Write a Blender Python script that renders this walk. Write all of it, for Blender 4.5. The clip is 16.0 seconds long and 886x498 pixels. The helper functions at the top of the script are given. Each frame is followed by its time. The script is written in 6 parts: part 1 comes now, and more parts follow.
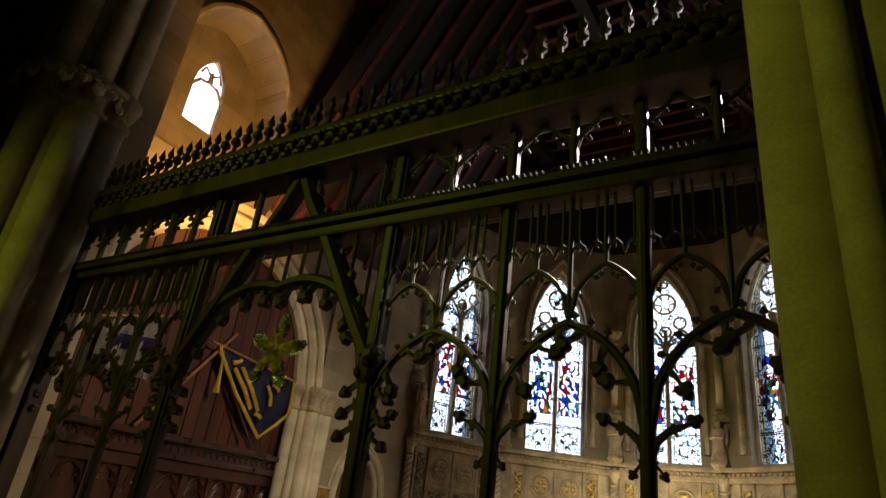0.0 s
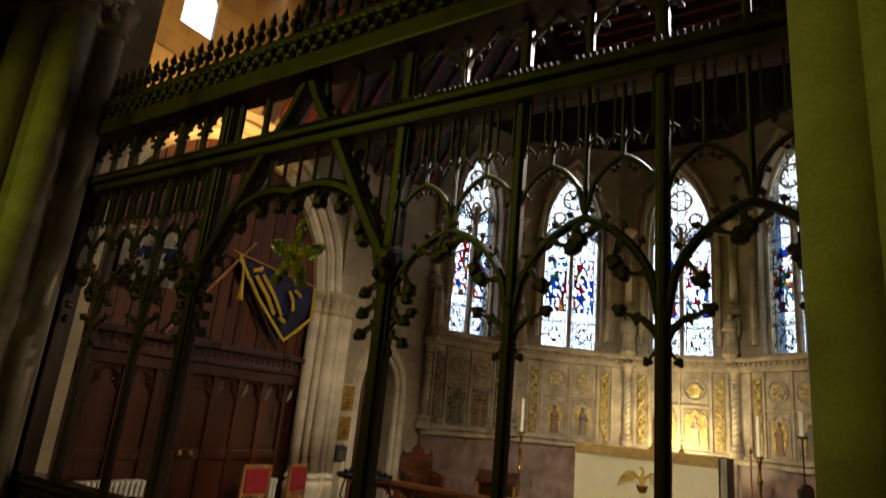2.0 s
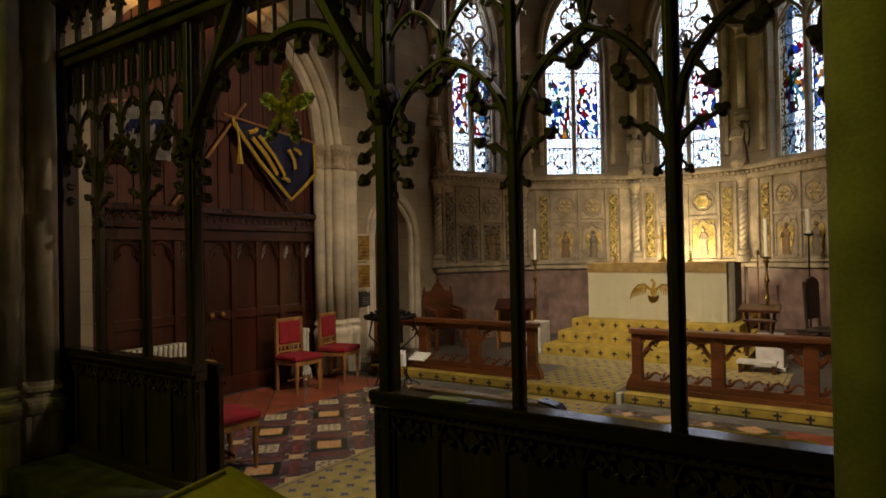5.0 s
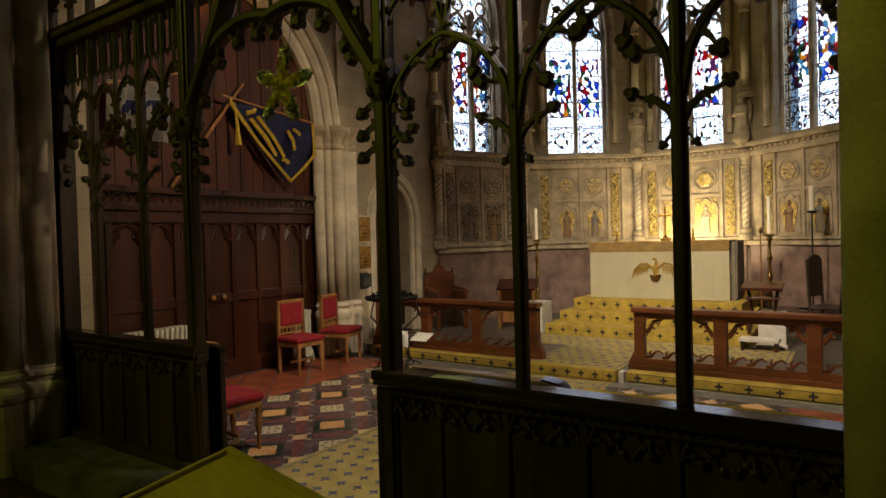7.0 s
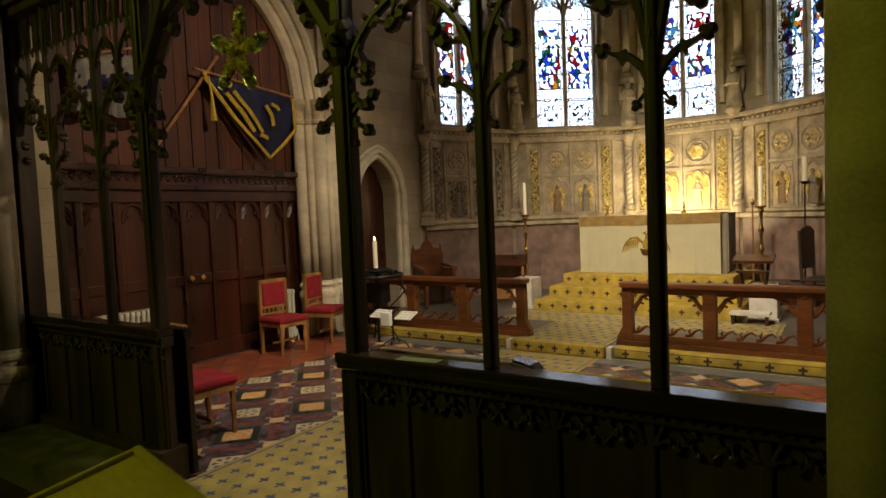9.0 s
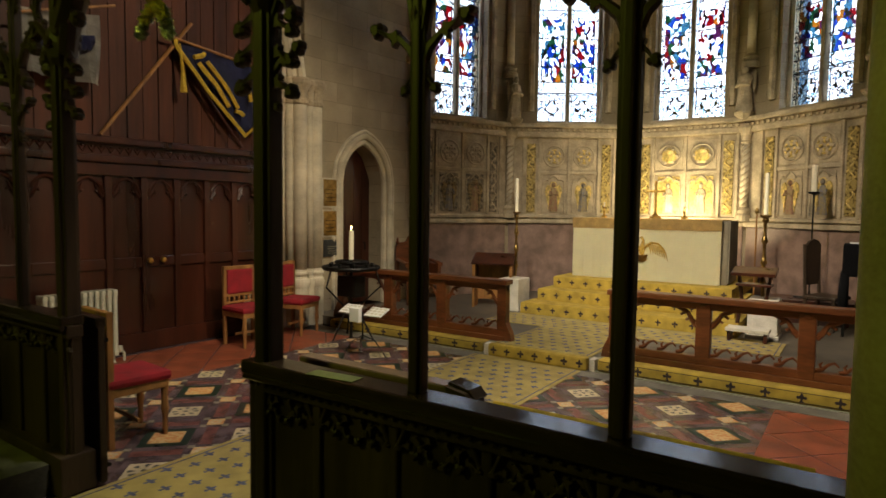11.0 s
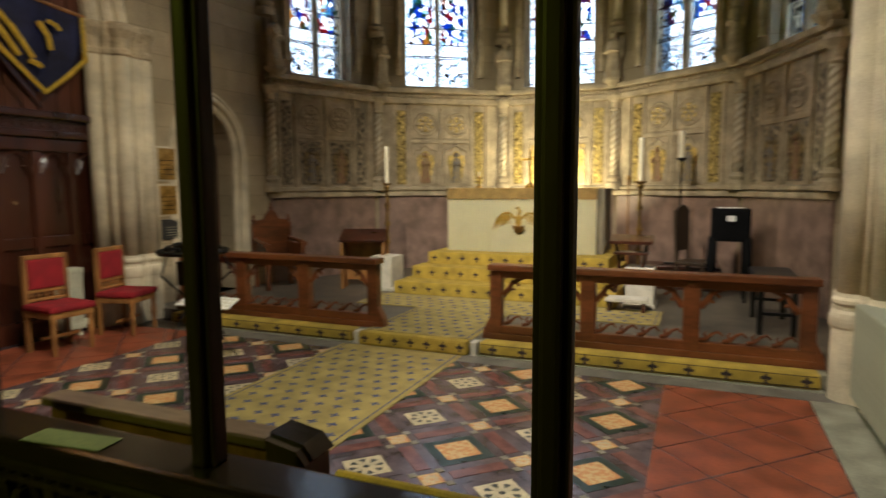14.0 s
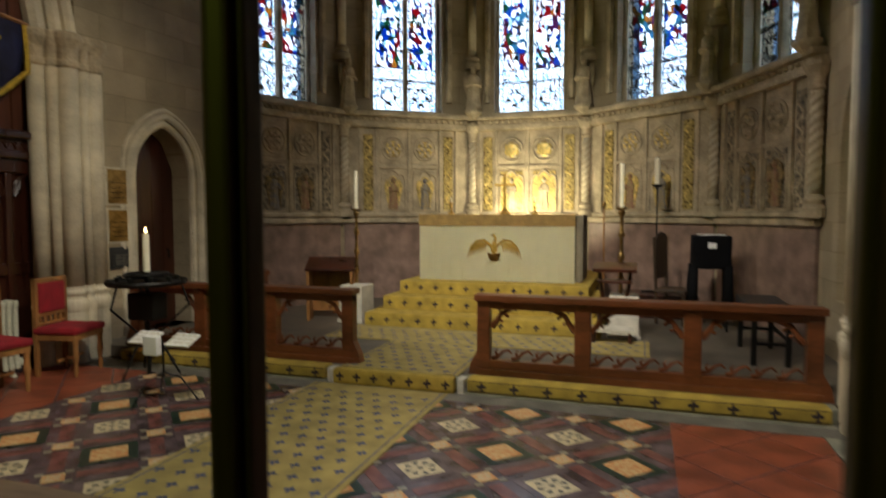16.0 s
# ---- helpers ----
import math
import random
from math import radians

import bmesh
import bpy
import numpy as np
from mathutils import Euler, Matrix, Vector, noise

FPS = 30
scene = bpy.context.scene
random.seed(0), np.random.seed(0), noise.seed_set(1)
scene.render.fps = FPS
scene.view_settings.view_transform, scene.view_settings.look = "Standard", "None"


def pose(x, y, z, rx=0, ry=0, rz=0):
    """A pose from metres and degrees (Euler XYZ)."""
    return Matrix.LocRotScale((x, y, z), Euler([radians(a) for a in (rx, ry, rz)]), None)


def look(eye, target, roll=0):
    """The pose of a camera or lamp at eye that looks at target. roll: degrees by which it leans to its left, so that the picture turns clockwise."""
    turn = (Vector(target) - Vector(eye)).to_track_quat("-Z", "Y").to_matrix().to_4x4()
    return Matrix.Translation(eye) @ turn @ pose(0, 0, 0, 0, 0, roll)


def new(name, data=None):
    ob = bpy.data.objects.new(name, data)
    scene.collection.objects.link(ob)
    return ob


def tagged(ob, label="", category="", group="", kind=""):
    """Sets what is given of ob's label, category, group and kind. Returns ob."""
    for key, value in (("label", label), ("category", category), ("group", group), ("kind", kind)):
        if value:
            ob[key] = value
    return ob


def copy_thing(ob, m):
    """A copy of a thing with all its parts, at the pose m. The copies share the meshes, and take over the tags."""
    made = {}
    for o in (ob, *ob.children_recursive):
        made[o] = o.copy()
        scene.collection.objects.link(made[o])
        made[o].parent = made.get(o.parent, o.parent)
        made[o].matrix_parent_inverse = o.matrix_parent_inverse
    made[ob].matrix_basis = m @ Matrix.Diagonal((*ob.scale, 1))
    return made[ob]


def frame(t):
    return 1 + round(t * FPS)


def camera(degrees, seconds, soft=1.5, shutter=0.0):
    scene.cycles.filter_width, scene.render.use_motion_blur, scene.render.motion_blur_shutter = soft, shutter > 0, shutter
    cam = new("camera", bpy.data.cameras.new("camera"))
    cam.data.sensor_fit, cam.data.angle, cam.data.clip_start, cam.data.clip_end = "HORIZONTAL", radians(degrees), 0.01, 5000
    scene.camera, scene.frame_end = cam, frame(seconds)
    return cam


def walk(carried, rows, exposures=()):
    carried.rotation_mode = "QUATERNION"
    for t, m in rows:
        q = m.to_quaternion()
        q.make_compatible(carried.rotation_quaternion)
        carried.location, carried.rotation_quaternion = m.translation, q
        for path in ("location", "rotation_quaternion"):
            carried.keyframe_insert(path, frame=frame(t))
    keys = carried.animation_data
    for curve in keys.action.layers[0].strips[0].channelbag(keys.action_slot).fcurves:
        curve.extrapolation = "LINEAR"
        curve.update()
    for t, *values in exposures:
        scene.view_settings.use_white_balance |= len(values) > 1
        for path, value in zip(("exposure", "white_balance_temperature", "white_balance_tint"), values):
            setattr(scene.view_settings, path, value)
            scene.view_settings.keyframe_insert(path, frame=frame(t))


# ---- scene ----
cam = camera(71.7, 16.0, shutter=0.9)
PATH = [
    (0, (0.909, 0.197, 1.824), (-0.143, 1.756, 2.664), 7.3),
    (0.5, (0.906, 0.189, 1.819), (-0.146, 1.751, 2.651), 6.6),
    (1, (0.905, 0.188, 1.813), (-0.193, 1.759, 2.569), 6.2),
    (1.5, (0.9, 0.206, 1.809), (-0.217, 1.814, 2.447), 6.1),
    (2, (0.895, 0.215, 1.799), (-0.227, 1.858, 2.338), 5.6),
    (2.5, (0.887, 0.232, 1.793), (-0.231, 1.908, 2.225), 4.5),
    (3, (0.879, 0.237, 1.787), (-0.244, 1.933, 2.118), 3.4),
    (3.5, (0.872, 0.249, 1.782), (-0.265, 1.95, 2.022), 2.7),
    (4, (0.867, 0.255, 1.776), (-0.278, 1.959, 1.93), 1.1),
    (4.5, (0.867, 0.262, 1.772), (-0.29, 1.964, 1.852), -0.6),
    (7, (0.837, 0.306, 1.749), (-0.327, 2.007, 1.711), -1.6),
    (7.5, (0.838, 0.308, 1.747), (-0.323, 2.009, 1.704), -2.0),
    (8, (0.846, 0.338, 1.738), (-0.306, 2.044, 1.661), -2.1),
    (8.5, (0.857, 0.425, 1.73), (-0.29, 2.13, 1.616), -2.6),
    (11, (0.788, 1.149, 1.691), (-0.371, 2.846, 1.559), 0.7),
    (11.5, (0.766, 1.29, 1.626), (-0.332, 3.013, 1.363), -1.1),
    (12, (0.75, 1.472, 1.614), (-0.378, 3.174, 1.332), -1.0),
    (12.5, (0.721, 1.621, 1.612), (-0.33, 3.358, 1.265), 1.5),
    (13, (0.693, 1.727, 1.546), (-0.309, 3.494, 1.208), 1.6),
    (13.5, (0.564, 1.837, 1.606), (-0.41, 3.624, 1.285), 0.2),
    (14, (0.452, 1.902, 1.622), (-0.338, 3.793, 1.412), -0.3),
    (14.5, (0.349, 1.954, 1.584), (-0.27, 3.903, 1.338), 0.6),
    (15, (0.268, 2.025, 1.593), (-0.256, 4.006, 1.382), 0.7),
    (15.5, (0.142, 2.127, 1.577), (-0.424, 4.098, 1.376), 0.2),
    (16, (0.029, 2.181, 1.589), (-0.614, 4.135, 1.473), -0.1),
]
# exposure and path
walk(cam, [(t, look(eye, target, roll)) for t, eye, target, roll in PATH],
     [(0.0, -0.05, 6600, 15), (2.0, -0.1, 6600, 15), (4.0, -0.32, 6700, 19), (4.5, -0.3, 6700, 20), (7.5, 0.12, 6800, 19), (8.5, 0.2, 6850, 17), (11.5, 0.3, 6400, 12), (13.0, 0.36, 6200, 11), (14.0, 0.35, 6050, 10), (16.0, -0.07, 5850, 10)])

# ---- world and light ----
AX = -1.965         # the chancel's axis
world = bpy.data.worlds.new("overcast_sky")
scene.world = world
world.use_nodes = True
wn = world.node_tree
sky = wn.nodes.new("ShaderNodeTexSky")
sky.sky_type, sky.sun_disc = "NISHITA", False
sky.sun_elevation, sky.sun_rotation = radians(35), radians(150)
wn.links.new(sky.outputs[0], wn.nodes["Background"].inputs[0])
wn.nodes["Background"].inputs[1].default_value = 0.1


def lamp(name, kind, m, power, colour, size=0.3, spot=60, blend=0.6):
    d = bpy.data.lights.new(name, kind)
    d.energy, d.color = power, colour
    if kind == "AREA":
        d.shape, d.size = "DISK", size
    else:
        d.shadow_soft_size = size
    if kind == "SPOT":
        d.spot_size, d.spot_blend = radians(spot), blend
    ob = new(name, d)
    ob.matrix_world = m
    return ob


WARM, GREEN, COOL = (1.0, 0.74, 0.42), (0.62, 0.72, 0.06), (0.86, 0.94, 1.0)
lamp("sanctuary_spotlight", "SPOT", look((AX + 0.2, 4.4, 6.0), (AX, 11.0, 1.5)), 1880, (1.0, 0.88, 0.66), 0.25, 54, 1.0)
lamp("chancel_spotlight", "SPOT", look((AX + 1.2, 3.7, 7.2), (AX + 0.2, 6.7, 0.0)), 900, (1.0, 0.9, 0.71), 0.25, 76)
lamp("south_spotlight", "SPOT", look((1.25, 4.7, 6.0), (-6.0, 5.6, 1.8)), 820, (1.0, 0.84, 0.57), 0.15, 54, 0.7)
lamp("north_spotlight", "SPOT", look((-5.5, 4.7, 6.4), (1.4, 6.9, 1.1)), 900, (1.0, 0.87, 0.64), 0.15, 56)
lamp("screen_spotlight", "SPOT", look((1.55, 4.85, 5.9), (-0.02, 2.85, 3.84)), 3000, (1.0, 0.95, 0.86), 0.04, 25, 0.3)
lamp("arch_uplight", "SPOT", look((-4.4, 4.6, 4.9), (-6.6, 4.5, 6.6)), 310, (1.0, 0.52, 0.14), 0.12, 110)
lamp("nave_floodlight", "SPOT", look((-4.5, -2.5, 5.2), (-1.1, 2.6, 2.5)), 320, GREEN, 0.2, 84)
lamp("reredos_striplight", "AREA", look((AX, 12.4, 1.4), (AX, 13.05, 2.1)), 45, (1.0, 0.84, 0.46), 0.8)

# ---- materials ----


def mat(name, col, rough=0.6, metal=0.0, var=0.18, scale=3.0, bump=0.15, fine=60.0, col2=None, coat=0.0, spread=(0.35, 0.68), stretch=(1, 1, 1), spec=0.5):
    m = bpy.data.materials.new(name)
    m.use_nodes = True
    n, l = m.node_tree.nodes, m.node_tree.links
    b = n["Principled BSDF"]
    tc, mp = n.new("ShaderNodeTexCoord"), n.new("ShaderNodeMapping")
    mp.inputs["Scale"].default_value = stretch
    l.new(tc.outputs["Object"], mp.inputs[0])
    a, f = n.new("ShaderNodeTexNoise"), n.new("ShaderNodeTexNoise")
    a.inputs["Scale"].default_value, a.inputs["Detail"].default_value = scale, 5
    f.inputs["Scale"].default_value, f.inputs["Detail"].default_value = fine, 3
    l.new(mp.outputs[0], a.inputs["Vector"]), l.new(mp.outputs[0], f.inputs["Vector"])
    r = n.new("ShaderNodeValToRGB")
    c2 = col2 or [c * (1 - 2 * var) for c in col]
    r.color_ramp.elements[0].position, r.color_ramp.elements[1].position = spread
    r.color_ramp.elements[0].color, r.color_ramp.elements[1].color = (*c2, 1), (*[min(1, c * (1 + var * 0.6)) for c in col], 1)
    l.new(a.outputs["Fac"], r.inputs[0])
    mx = n.new("ShaderNodeMix")
    mx.data_type, mx.blend_type = "RGBA", "OVERLAY"
    mx.inputs[0].default_value = 0.35
    l.new(r.outputs[0], mx.inputs[6]), l.new(f.outputs["Fac"], mx.inputs[7])
    l.new(mx.outputs[2], b.inputs["Base Color"])
    rr = n.new("ShaderNodeMapRange")
    rr.inputs[3].default_value, rr.inputs[4].default_value = max(0.03, rough - 0.12), min(1, rough + 0.12)
    l.new(a.outputs["Fac"], rr.inputs[0]), l.new(rr.outputs[0], b.inputs["Roughness"])
    b.inputs["Metallic"].default_value, b.inputs["Coat Weight"].default_value = metal, coat
    b.inputs["Specular IOR Level"].default_value = spec
    bp = n.new("ShaderNodeBump")
    bp.inputs["Strength"].default_value, bp.inputs["Distance"].default_value = bump, 0.01
    l.new(f.outputs["Fac"], bp.inputs["Height"]), l.new(bp.outputs[0], b.inputs["Normal"])
    return m


def courses(m, axis, width=0.62, height=0.3, dark=0.8):
    """Ashlar courses: each block a little different, with fine joints."""
    n, l = m.node_tree.nodes, m.node_tree.links
    b = n["Principled BSDF"]
    tc, sx, cb = n.new("ShaderNodeTexCoord"), n.new("ShaderNodeSeparateXYZ"), n.new("ShaderNodeCombineXYZ")
    l.new(tc.outputs["Object"], sx.inputs[0])
    l.new(sx.outputs[axis], cb.inputs[0]), l.new(sx.outputs[2], cb.inputs[1])
    br = n.new("ShaderNodeTexBrick")
    br.inputs["Scale"].default_value = 1.0
    br.inputs["Brick Width"].default_value, br.inputs["Row Height"].default_value, br.inputs["Mortar Size"].default_value = width, height, 0.004
    br.inputs["Color1"].default_value, br.inputs["Color2"].default_value, br.inputs["Mortar"].default_value = (1, 1, 1, 1), (dark, dark, dark * 0.96, 1), (0.62, 0.6, 0.55, 1)
    l.new(cb.outputs[0], br.inputs[0])
    old = b.inputs["Base Color"].links[0].from_socket
    mx = n.new("ShaderNodeMix")
    mx.data_type, mx.blend_type = "RGBA", "MULTIPLY"
    mx.inputs[0].default_value = 1.0
    l.new(old, mx.inputs[6]), l.new(br.outputs[0], mx.inputs[7]), l.new(mx.outputs[2], b.inputs["Base Color"])
    return m


STONE = courses(mat("limestone_x", (0.45, 0.365, 0.24), 0.85, var=0.14, scale=1.6, bump=0.25), 0)
STONEY = courses(mat("limestone_y", (0.45, 0.365, 0.24), 0.85, var=0.14, scale=1.6, bump=0.25), 1)
CARVED = mat("carved_limestone", (0.5, 0.41, 0.275), 0.75, var=0.2, scale=4, bump=0.4, fine=35)
SHAFT = mat("shaft_limestone", (0.66, 0.58, 0.42), 0.8, var=0.14, scale=2.5, bump=0.07, stretch=(1, 1, 1.6))
MARBLE = mat("pinkish_marble", (0.3, 0.2, 0.16), 0.4, var=0.2, scale=5, bump=0.05)
OAK = mat("black_oak", (0.054, 0.034, 0.02), 0.48, spec=0.35, var=0.3, scale=4, bump=0.2, fine=40, stretch=(1, 1, 0.15))
OAKTOP = mat("polished_oak_ledge", (0.032, 0.021, 0.013), 0.17, var=0.3, scale=6, bump=0.04, stretch=(0.2, 1, 1))
MAHOG = mat("dark_mahogany", (0.058, 0.0155, 0.007), 0.3, spec=0.5, coat=0.25, var=0.35, scale=3, bump=0.15, fine=30, stretch=(1, 1, 0.12))
PINE = mat("red_brown_boards", (0.1, 0.032, 0.016), 0.6, spec=0.3, var=0.3, scale=3, bump=0.2, fine=30, stretch=(1, 1, 0.1))
RAILWOOD = mat("varnished_oak", (0.175, 0.056, 0.018), 0.36, var=0.3, scale=5, bump=0.15, fine=40, stretch=(0.25, 1, 1))
CHAIRWOOD = mat("honey_oak", (0.36, 0.17, 0.05), 0.45, var=0.25, scale=7, bump=0.1, stretch=(1, 1, 0.25))
REDCLOTH = mat("red_upholstery", (0.32, 0.012, 0.02), 0.85, var=0.2, scale=6, bump=0.3, fine=220)
CARPET = mat("mustard_carpet", (0.43, 0.33, 0.11), 0.95, var=0.14, scale=5, bump=0.6, fine=260)
KNEELER = mat("gold_kneeler_carpet", (0.47, 0.33, 0.05), 0.95, var=0.16, scale=6, bump=0.6, fine=240)
MOTIF = mat("blue_motif", (0.09, 0.1, 0.19), 0.95, var=0.2, scale=9, bump=0.4, fine=240)
MOTIFDARK = mat("dark_motif", (0.045, 0.03, 0.03), 0.95, var=0.2, scale=9, bump=0.4, fine=240)
QUARRY = mat("red_quarry_tile", (0.29, 0.075, 0.035), 0.42, var=0.25, scale=4, bump=0.15)
SLATE = mat("purple_grey_tile", (0.125, 0.088, 0.097), 0.2, var=0.3, scale=5, bump=0.1)
BAND = mat("maroon_tile", (0.2, 0.08, 0.07), 0.22, var=0.25, scale=7, bump=0.1)
DARKGREEN = mat("dark_green_tile", (0.02, 0.04, 0.03), 0.3, var=0.3, scale=7, bump=0.1)
ORANGE = mat("buff_orange_tile", (0.5, 0.22, 0.075), 0.4, var=0.1, scale=26, bump=0.1, col2=(0.6, 0.42, 0.2), spread=(0.45, 0.55))
CREAM = mat("cream_tile", (0.6, 0.5, 0.32), 0.35, var=0.12, scale=9, bump=0.1)
INK = mat("black_tile_inlay", (0.015, 0.015, 0.015), 0.35, bump=0.05)
KERB = mat("grey_kerb_stone", (0.3, 0.29, 0.22), 0.75, var=0.18, scale=4, bump=0.25)
KERBDARK = mat("dark_kerb_stone", (0.1, 0.095, 0.07), 0.8, var=0.3, scale=5, bump=0.25)
BORDER = mat("grey_border_stone", (0.17, 0.155, 0.13), 0.6, var=0.2, scale=5, bump=0.15)
BUFFGREY = mat("buff_grey_tile", (0.24, 0.21, 0.15), 0.4, var=0.2, scale=9, bump=0.1)
GOLD = mat("gilding", (0.85, 0.55, 0.14), 0.32, 1.0, var=0.2, scale=14, bump=0.35, fine=50)
GILTRELIEF = mat("gold_mosaic", (0.34, 0.26, 0.09), 0.45, 0.4, var=0.45, scale=22, bump=0.6, fine=60, col2=(0.12, 0.08, 0.02), spread=(0.42, 0.5))
# darker stone and gilt tones for the outer reredos bays
NICHE = mat("dark_niche_field", (0.28, 0.23, 0.155), 0.7, var=0.4, scale=16, bump=0.3)
NICHEGOLD = mat("dark_gilding", (0.3, 0.21, 0.08), 0.5, 0.2, var=0.4, scale=16, bump=0.4, fine=60)
DULLRED = mat("dull_red_paint", (0.2, 0.09, 0.06), 0.6, var=0.4, scale=18, bump=0.3, col2=(0.3, 0.22, 0.1))
DULLBLUE = mat("dull_blue_paint", (0.12, 0.12, 0.14), 0.6, var=0.4, scale=18, bump=0.3, col2=(0.26, 0.2, 0.1))
GILT = mat("gilt_carving", (0.78, 0.58, 0.18), 0.4, 0.25, var=0.3, scale=18, bump=0.3, fine=70)
SANCTFLOOR = mat("dark_grey_sanctuary_stone", (0.13, 0.11, 0.085), 0.5, var=0.25, scale=4, bump=0.15)
GOLDTHREAD = mat("gold_thread", (0.62, 0.4, 0.07), 0.45, 0.35, var=0.3, scale=40, bump=0.5, fine=120)
BRASS = mat("aged_brass", (0.42, 0.27, 0.09), 0.35, 1.0, var=0.25, scale=9, bump=0.1)
LINEN = mat("cream_silk", (0.86, 0.8, 0.52), 0.75, var=0.02, scale=5, bump=0.2, fine=200)
BAND2 = mat("ochre_silk", (0.55, 0.36, 0.12), 0.75, var=0.12, scale=9, bump=0.3, fine=180)
GREYCLOTH = mat("grey_side_cloth", (0.2, 0.17, 0.12), 0.9, bump=0.2, fine=180)
WAX = mat("ivory_wax", (0.85, 0.78, 0.6), 0.5, var=0.05, bump=0.03)
IRON = mat("black_iron", (0.015, 0.014, 0.013), 0.5, 0.6, bump=0.15)
CREAMPAINT = mat("cream_radiator_paint", (0.6, 0.6, 0.47), 0.4, var=0.06, scale=6, bump=0.05)
GREYPAINT = mat("grey_green_radiator_paint", (0.34, 0.35, 0.27), 0.45, var=0.06, scale=6, bump=0.05)
WHITE = mat("white_plastic", (0.8, 0.8, 0.78), 0.4, var=0.04, bump=0.02)
# the pale tone stands in for the highlight along the stall capping
GLINTOAK = mat("glint_pale_oak", (0.24, 0.165, 0.11), 0.25, var=0.2, scale=6, bump=0.15, stretch=(0.2, 1, 1))
PALESTONE = mat("pale_marble", (0.62, 0.58, 0.5), 0.5, var=0.1, scale=6, bump=0.1)
NAVY = mat("navy_banner_silk", (0.03, 0.035, 0.12), 0.7, var=0.25, scale=4, bump=0.3, fine=160)
YELLOW = mat("yellow_fringe_and_lit_edge", (0.62, 0.42, 0.04), 0.8, var=0.15, scale=20, bump=0.5, fine=200)
TINSEL = mat("silver_tinsel", (0.95, 0.96, 1.0), 0.22, 0.9, var=0.3, scale=30, bump=0.6, fine=90)
GTINSEL = mat("gold_tinsel", (0.85, 0.68, 0.14), 0.3, 0.0, var=0.3, scale=30, bump=0.6, fine=90)
SLATEBLACK = mat("black_slate_tablet", (0.02, 0.022, 0.026), 0.4, bump=0.05)
BLACKCLOTH = mat("black_cloth", (0.006, 0.006, 0.007), 0.95, spec=0.08, bump=0.3, fine=160)
ROOFWOOD = mat("dark_roof_timber", (0.03, 0.017, 0.012), 0.7, var=0.3, scale=3, bump=0.2)
ROOFRED = mat("dull_red_roof_paint", (0.17, 0.035, 0.026), 0.7, var=0.3, scale=5, bump=0.1)
LECTERN = mat("pale_varnished_oak", (0.62, 0.5, 0.12), 0.45, var=0.15, scale=6, bump=0.1, stretch=(0.2, 1, 1))
NAVETILE = mat("dark_nave_tile", (0.06, 0.03, 0.022), 0.4, var=0.3, scale=4, bump=0.1)


def emission(name, col, strength):
    m = bpy.data.materials.new(name)
    m.use_nodes = True
    n = m.node_tree.nodes
    n.remove(n["Principled BSDF"])
    e = n.new("ShaderNodeEmission")
    e.inputs[0].default_value, e.inputs[1].default_value = (*col, 1), strength
    m.node_tree.links.new(e.outputs[0], n["Material Output"].inputs[0])
    return m


SKYGLOW = emission("white_sky", (0.92, 0.96, 1.0), 4.2)
FLAME = emission("candle_flame", (1.0, 0.6, 0.2), 14.0)


